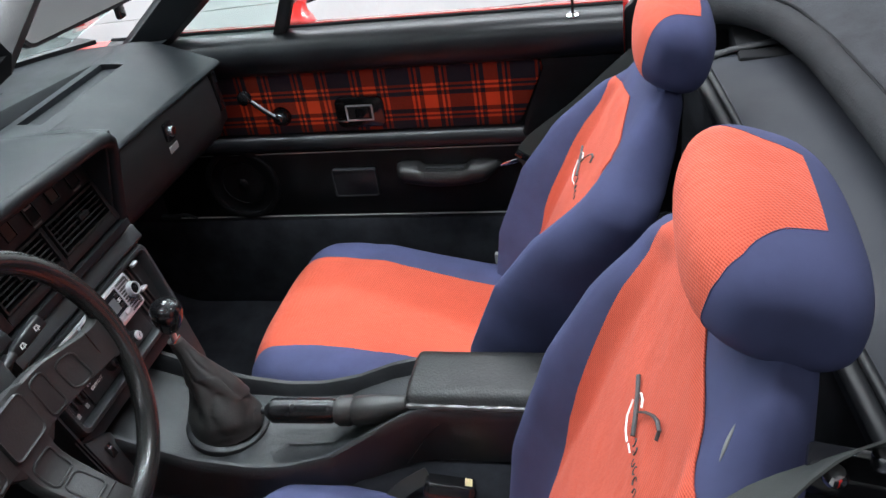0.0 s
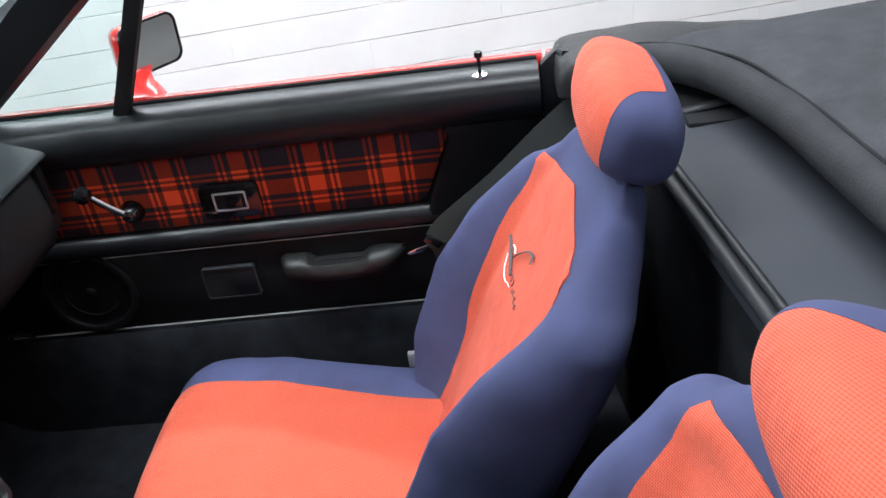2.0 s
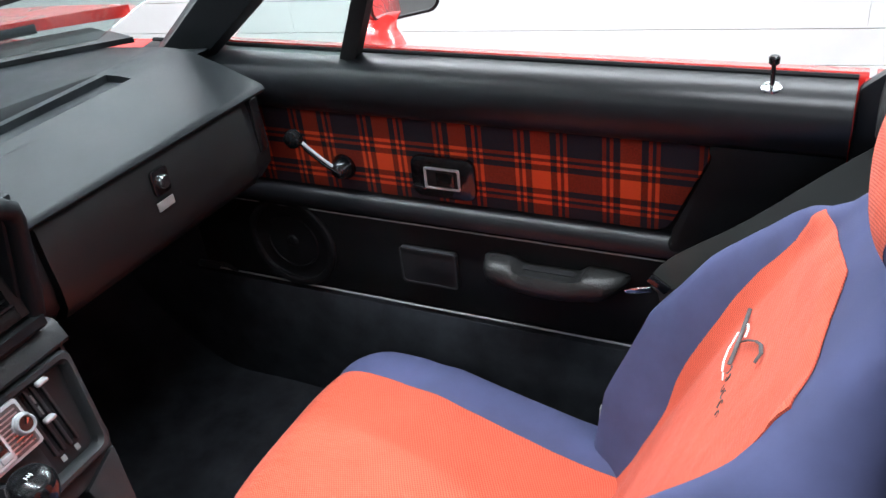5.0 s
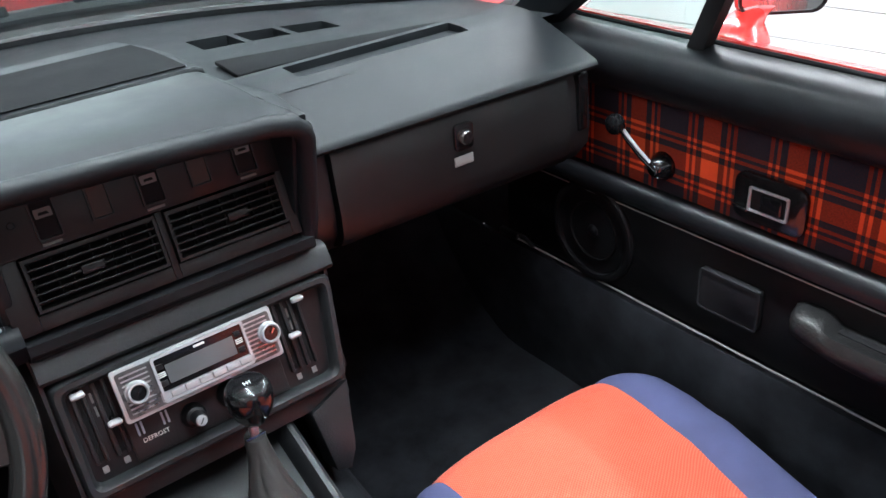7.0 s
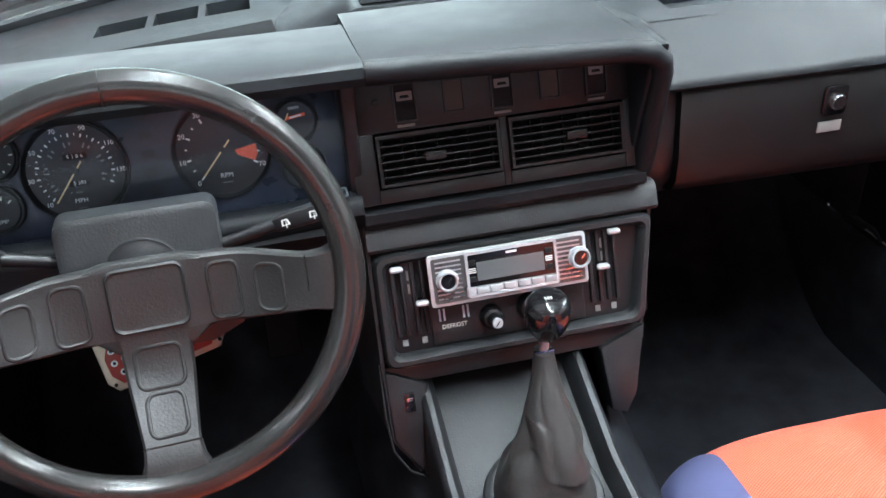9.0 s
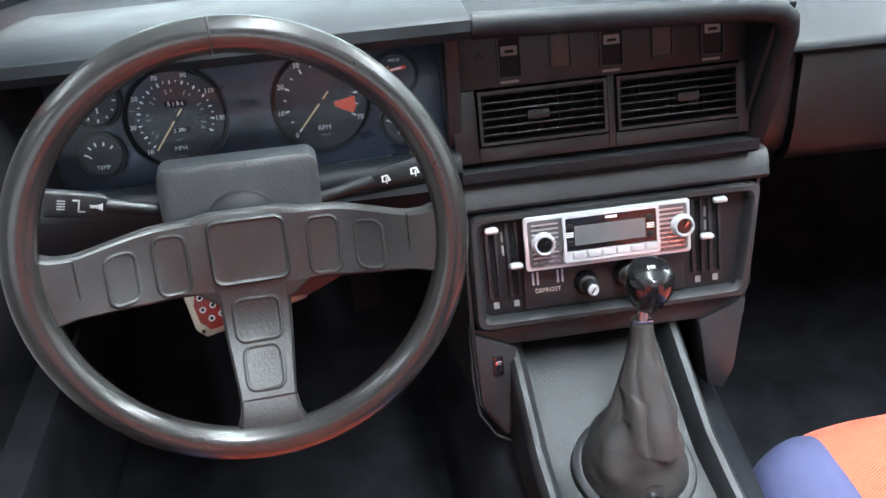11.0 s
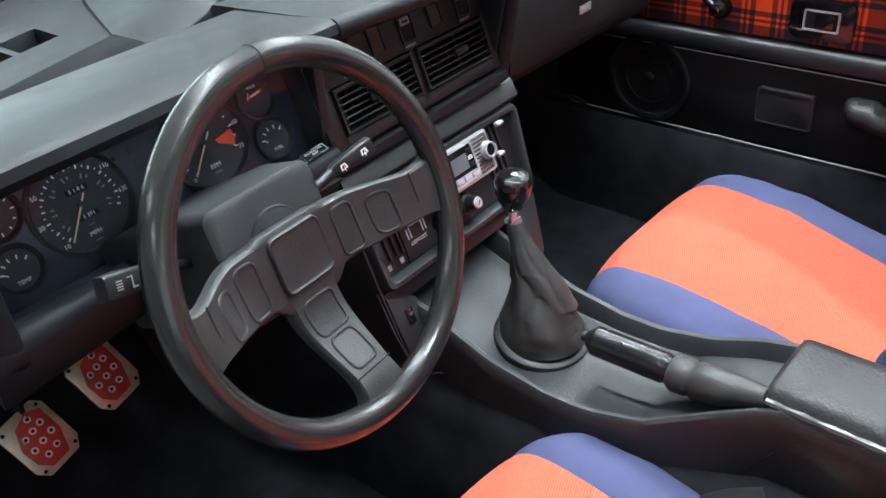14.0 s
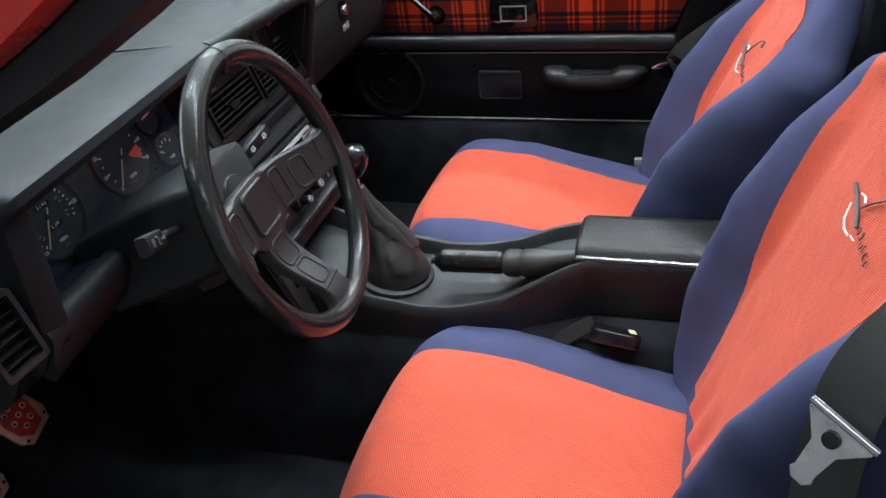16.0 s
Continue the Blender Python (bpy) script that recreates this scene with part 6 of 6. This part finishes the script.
def cover_pt(u, v):
    i = u * (len(path) - 1)
    p = path[min(int(i), len(path) - 1)]
    far = Vector((0.715 - (0.645 - p.x) * 1.12, -1.75, 0.842))
    q = p.lerp(far, v)
    crown = 0.018 + 0.032 * math.sin(math.pi * min(1, v * 1.1)) * (1 - (q.x / 0.75) ** 2)
    return (q.x, q.y, q.z + crown * smoothstep(-0.02, 0.12, v) + 0.004 * noise.noise((q.x * 5, q.y * 5, 1)))


part("cover", thick(sheet(cover_pt, spread(0, 1, 40), spread(0, 1, 24)), -0.01), CANVAS, top_, "taut black canvas cover")
part("side_flap", thick(sheet(lambda u, v: (0.690 - 0.035 * math.sin(v * 2.2) + 0.010 * noise.noise((u * 5, v * 2.5, 7)) * (1 - 0.6 * v), lerp(-0.425 - 0.01 * v, -0.60, u), lerp(0.64, 0.850, v) - 0.03 * u * v), spread(0, 1, 14), spread(0, 1, 16)), 0.006), TOPVINYL, top_, "stitched black vinyl side flap")
part("flap_stitching", tube([(0.690 - 0.035 * math.sin(v * 2.2) - 0.004, -0.434 - 0.01 * v, lerp(0.645, 0.835, v)) for v in spread(0, 1, 14)], 0.0012, 5), STITCH, top_)
part("flap_piping", tube(smooth_path([(0.672, -0.428, 0.846), (0.650, -0.45, 0.836), (0.635, -0.50, 0.836), (0.64, -0.56, 0.85)], 5), 0.004, 8), CANVAS, top_)


def cap_ring(y, k, rise):
    pts = [(0.742, 0.79), (0.750, 0.822), (0.747, 0.838), (0.735, 0.849), (0.71, 0.856), (0.68, 0.857), (0.65, 0.853), (0.625, 0.842), (0.618, 0.825), (0.620, 0.79)]
    return [Vector((0.685 + (x - 0.685) * lerp(0.75, 1, k) + 0.003 * noise.noise((x * 30, y * 20, 2)), y, 0.79 + (z - 0.79) * k + rise + 0.004 * noise.noise((x * 20, y * 26, z * 9)))) for x, z in pts]


part("flap_cap", loft([cap_ring(y, k, r) for y, k, r in ((-0.424, 0.35, 0), (-0.426, 0.6, 0), (-0.431, 0.78, 0), (-0.440, 0.90, 0), (-0.455, 0.97, 0), (-0.47, 1, 0), (-0.49, 1, 0.001), (-0.51, 1, 0.002), (-0.53, 1, 0.003), (-0.56, 1, 0.004), (-0.58, 1, 0.003), (-0.62, 1, -0.001), (-0.66, 1, -0.007), (-0.72, 0.95, -0.010), (-0.80, 0.9, -0.014), (-0.95, 0.86, -0.016), (-1.15, 0.85, -0.016), (-1.4, 0.85, -0.016), (-1.72, 0.85, -0.016))]), TOPVINYL, top_, "rounded corner of the folded cover")
part("cap_piping", tube(smooth_path([(0.700, -0.434, 0.842), (0.672, -0.442, 0.846), (0.640, -0.462, 0.842), (0.618, -0.50, 0.838)], 6), 0.0025, 8), CANVAS, top_)
part("well_liner", box((0.60, -0.78, 0.775), (0.26, 0.40, 0.05), 0.006), MATTE, top_)
part("snap", lathe([(0, 0), (0.006, 0), (0.005, 0.003), (0, 0.004)], Matrix.Translation((0.655, -0.447, 0.688)) @ zy, 14), STEEL, top_)

# ---- seat belts ----


def webbing(pts, width, wide, wide_end=None):
    pts = smooth_path(pts, 6)
    rings = []
    for i, p in enumerate(pts):
        w = Vector(wide).normalized().lerp(Vector(wide_end or wide).normalized(), smoothstep(0.15, 0.5, i / len(pts)))
        d = (pts[min(i + 1, len(pts) - 1)] - pts[max(i - 1, 0)]).normalized()
        s = (w - d * w.dot(d)).normalized()
        n = d.cross(s)
        rings.append([p + s * (width / 2) + n * 0.0008, p + s * (width / 2) - n * 0.0008, p - s * (width / 2) - n * 0.0008, p - s * (width / 2) + n * 0.0008])
    return loft(rings)


belt = thing("seat_belt", (0.61, -0.3, 0.17), "black passenger seat belt hanging beside the seat", "seat belt", "seat belts")
part("webbing", webbing([(0.648, -0.53, 0.80), (0.635, -0.44, 0.755), (0.62, -0.32, 0.655), (0.612, -0.222, 0.580), (0.612, -0.225, 0.535), (0.618, -0.26, 0.42), (0.63, -0.28, 0.20)], 0.047, (0.15, 0.55, 0.6)), WEB, belt)
part("tongue", prism([(-0.012, -0.004), (0.010, -0.005), (0.024, -0.003), (0.024, 0.003), (0.010, 0.006), (-0.012, 0.005)], 0.002, 0.0006, axes((0.603, -0.185, 0.562), (0, 0.8, -0.25), (1, 0, 0.3)) @ pose(0, 0, 0, 90)), CHROME, belt, "steel belt tongue")
part("bracket", box((0.606, -0.205, 0.572), (0.006, 0.03, 0.014), 0.002, m=pose(0, 0, 0, 35)), GLOSS, belt)

dbelt = thing("seat_belt", (-0.53, -0.4, 0.17), "black driver's seat belt with steel tongue", "seat belt", "seat belts")
part("webbing", webbing([(-0.548, -0.680, 0.933), (-0.473, -0.590, 0.928), (-0.488, -0.510, 0.901), (-0.528, -0.430, 0.818), (-0.554, -0.390, 0.741), (-0.588, -0.380, 0.553), (-0.608, -0.380, 0.333), (-0.613, -0.380, 0.223)], 0.050, (0.6, -0.2, -0.7), (0.55, 0.7, 0.2)), WEB, dbelt)
TM = axes((-0.565, -0.386, 0.737), (0.45, 0.62, 0.25), (0.1, -0.55, 1.0)) @ Matrix.Scale(0.84, 4)
if TM.to_3x3().col[2].x > 0:
    TM = TM @ pose(0, 0, 0, 0, 180, 0)
tong = part("tongue", prism([(-0.033, 0.016), (-0.031, 0.008), (-0.012, -0.014), (-0.009, -0.044), (-0.012, -0.050), (-0.006, -0.058), (0.006, -0.058), (0.012, -0.050), (0.009, -0.044), (0.012, -0.014), (0.031, 0.008), (0.033, 0.016)], 0.003, 0.0008, TM @ pose(0, 0, 0.003)), TONGUE, dbelt, "T-shaped steel belt tongue")
part("stud", lathe([(0, 0), (0.0085, 0), (0.0080, 0.004), (0, 0.005)], TM @ pose(0, -0.002, 0.006), 20), GLOSS, tong)
part("loop_bar", tube([TM @ Vector((-0.034, 0.016, 0.004)), TM @ Vector((0.034, 0.016, 0.004))], 0.004, 10), CHROME, tong)
guide = part("belt_guide", box((-0.466, -0.565, 0.890), (0.03, 0.075, 0.02), 0.004, m=pose(0, 0, 0, 0, 0, -12)), GLOSS, dbelt, "black belt guide with chrome bolts")
for p in ((-0.475, -0.542, 0.899), (-0.460, -0.573, 0.901)):
    part("bolt", lathe([(0, 0), (0.008, 0), (0.008, 0.004), (0.005, 0.008), (0, 0.009)], pose(*p, 0, -20, 0), 16), CHROME, guide)

buckle = thing("belt_buckle", (-0.074, -0.19, 0.43), "black belt buckle with a yellowed label", "belt buckle", "belt buckles")
bm_ = axes((-0.090, -0.172, 0.436), (0.1, -1, -0.25), (-0.9, 0, 0.5))
part("body", prism(rounded(0.070, 0.040, 0.007), 0.024, 0.005, bm_), GLOSS, buckle)
part("label", prism(rounded(0.010, 0.026, 0.001, 3), 0.0005, 0, bm_ @ pose(0.024, 0.0, -0.0005)), mat("yellowed_label", (0.65, 0.55, 0.3), 0.6), buckle, smooth=False)
part("stem", webbing([(-0.085, -0.14, 0.440), (-0.10, -0.10, 0.420), (-0.12, -0.05, 0.37)], 0.022, (0.5, 0, 1)), WEB, buckle)
part("anchor", tube([(-0.125, 0.02, 0.40), (-0.11, -0.02, 0.415), (-0.10, -0.04, 0.41)], 0.003, 6), STEEL, buckle)
b2 = thing("belt_buckle", (0.585, -0.14, 0.35), "small steel and cream belt anchor", "belt buckle", "belt buckles")
part("body", box((0.585, -0.142, 0.345), (0.012, 0.020, 0.030), 0.002), GREY, b2)
part("stem", webbing([(0.585, -0.145, 0.345), (0.59, -0.15, 0.28), (0.60, -0.16, 0.18)], 0.025, (0, 1, 0)), WEB, b2)

# ---- rear-view mirror, wipers ----
rv = thing("rear_view_mirror", (0.06, 0.16, 1.12), "interior rear-view mirror on the windscreen header", "mirror")
rm = axes((0.045, 0.208, 1.098), (0.97, -0.20, 0.0), (0, 0.15, 1))
part("case", loft([[rm @ Vector((x * k, y * k, z)) for x, y in rounded(0.23, 0.065, 0.015)] for z, k in ((0.0, 1.0), (-0.012, 1.0), (-0.022, 0.8))]), PLASTIC, rv)
part("mirror_glass", prism(rounded(0.222, 0.057, 0.012), 0.001, 0, rm @ pose(0, 0, 0.0)), MIRROR, rv)
part("tab", box(rm @ Vector((0.04, -0.040, -0.006)), (0.016, 0.008, 0.016), 0.003), GLOSS, rv)
part("arm", tube([(0.045, 0.20, 1.12), (0.03, 0.08, 1.20), (0.0, -0.0, 1.272)], 0.008, 10), PLASTIC, rv)


def wiper(x0, x1, label):
    w = thing("wiper", (x0, wind_y(x0), 0.86), label, "wiper", "windscreen wipers")
    pts = [Vector((x, wind_y(x) - 0.015 - 0.09 * (0.865 - 0.838) + 0.0, 0.872 + 0.004 * math.sin(9 * x))) + Vector((0, 0.035, 0)) for x in spread(x0, x1, 16)]
    part("blade", tube(pts, 0.0045, 8, flat=1.8), MATTE, w)
    part("arm", tube([pts[2] + Vector((0, 0.03, 0.0)), pts[6] + Vector((0, 0.016, 0.012)), pts[9] + Vector((0, 0.004, 0.012))], 0.005, 8), PLASTIC, w)
    part("carrier", tube([pts[5] + Vector((0, 0.0, 0.004)), pts[9] + Vector((0, 0, 0.016)), pts[13] + Vector((0, 0, 0.004))], 0.003, 8), MATTE, w)


wiper(0.15, 0.62, "black windscreen wiper parked on the glass")
wiper(-0.45, 0.05, "black windscreen wiper parked on the glass")

# ---- wall blocks and ceiling lamps ----
blk = bpy.data.meshes.new("block")
bmb = box((0, 0, 0), (0.06, 1.1994, 0.1437), 0.0010, 1)
bmb.to_mesh(blk)
bmb.free()
blk.materials.append(BLOCK)
for row in range(21):
    for k in range(8):
        ob = new("block", blk)
        ob.parent = wall
        ob.matrix_local = TURN @ Matrix.Translation((0.005 + 0.0007 * math.sin(row * 7 + k * 3), -3.4 + k * 1.2 + 0.6 * (row % 2), -0.1285 + row * 0.147))
for x, y in ((2.35, 0.6), (0.3, 0.4), (-2.4, -0.4)):
    tl = thing("ceiling_light", (x, y, 2.97), "long white ceiling tube light", "ceiling light", "ceiling lights")
    part("housing", box((x, y, 2.985), (0.56, 3.7, 0.03), 0.004), TUBE_WHITE, tl)
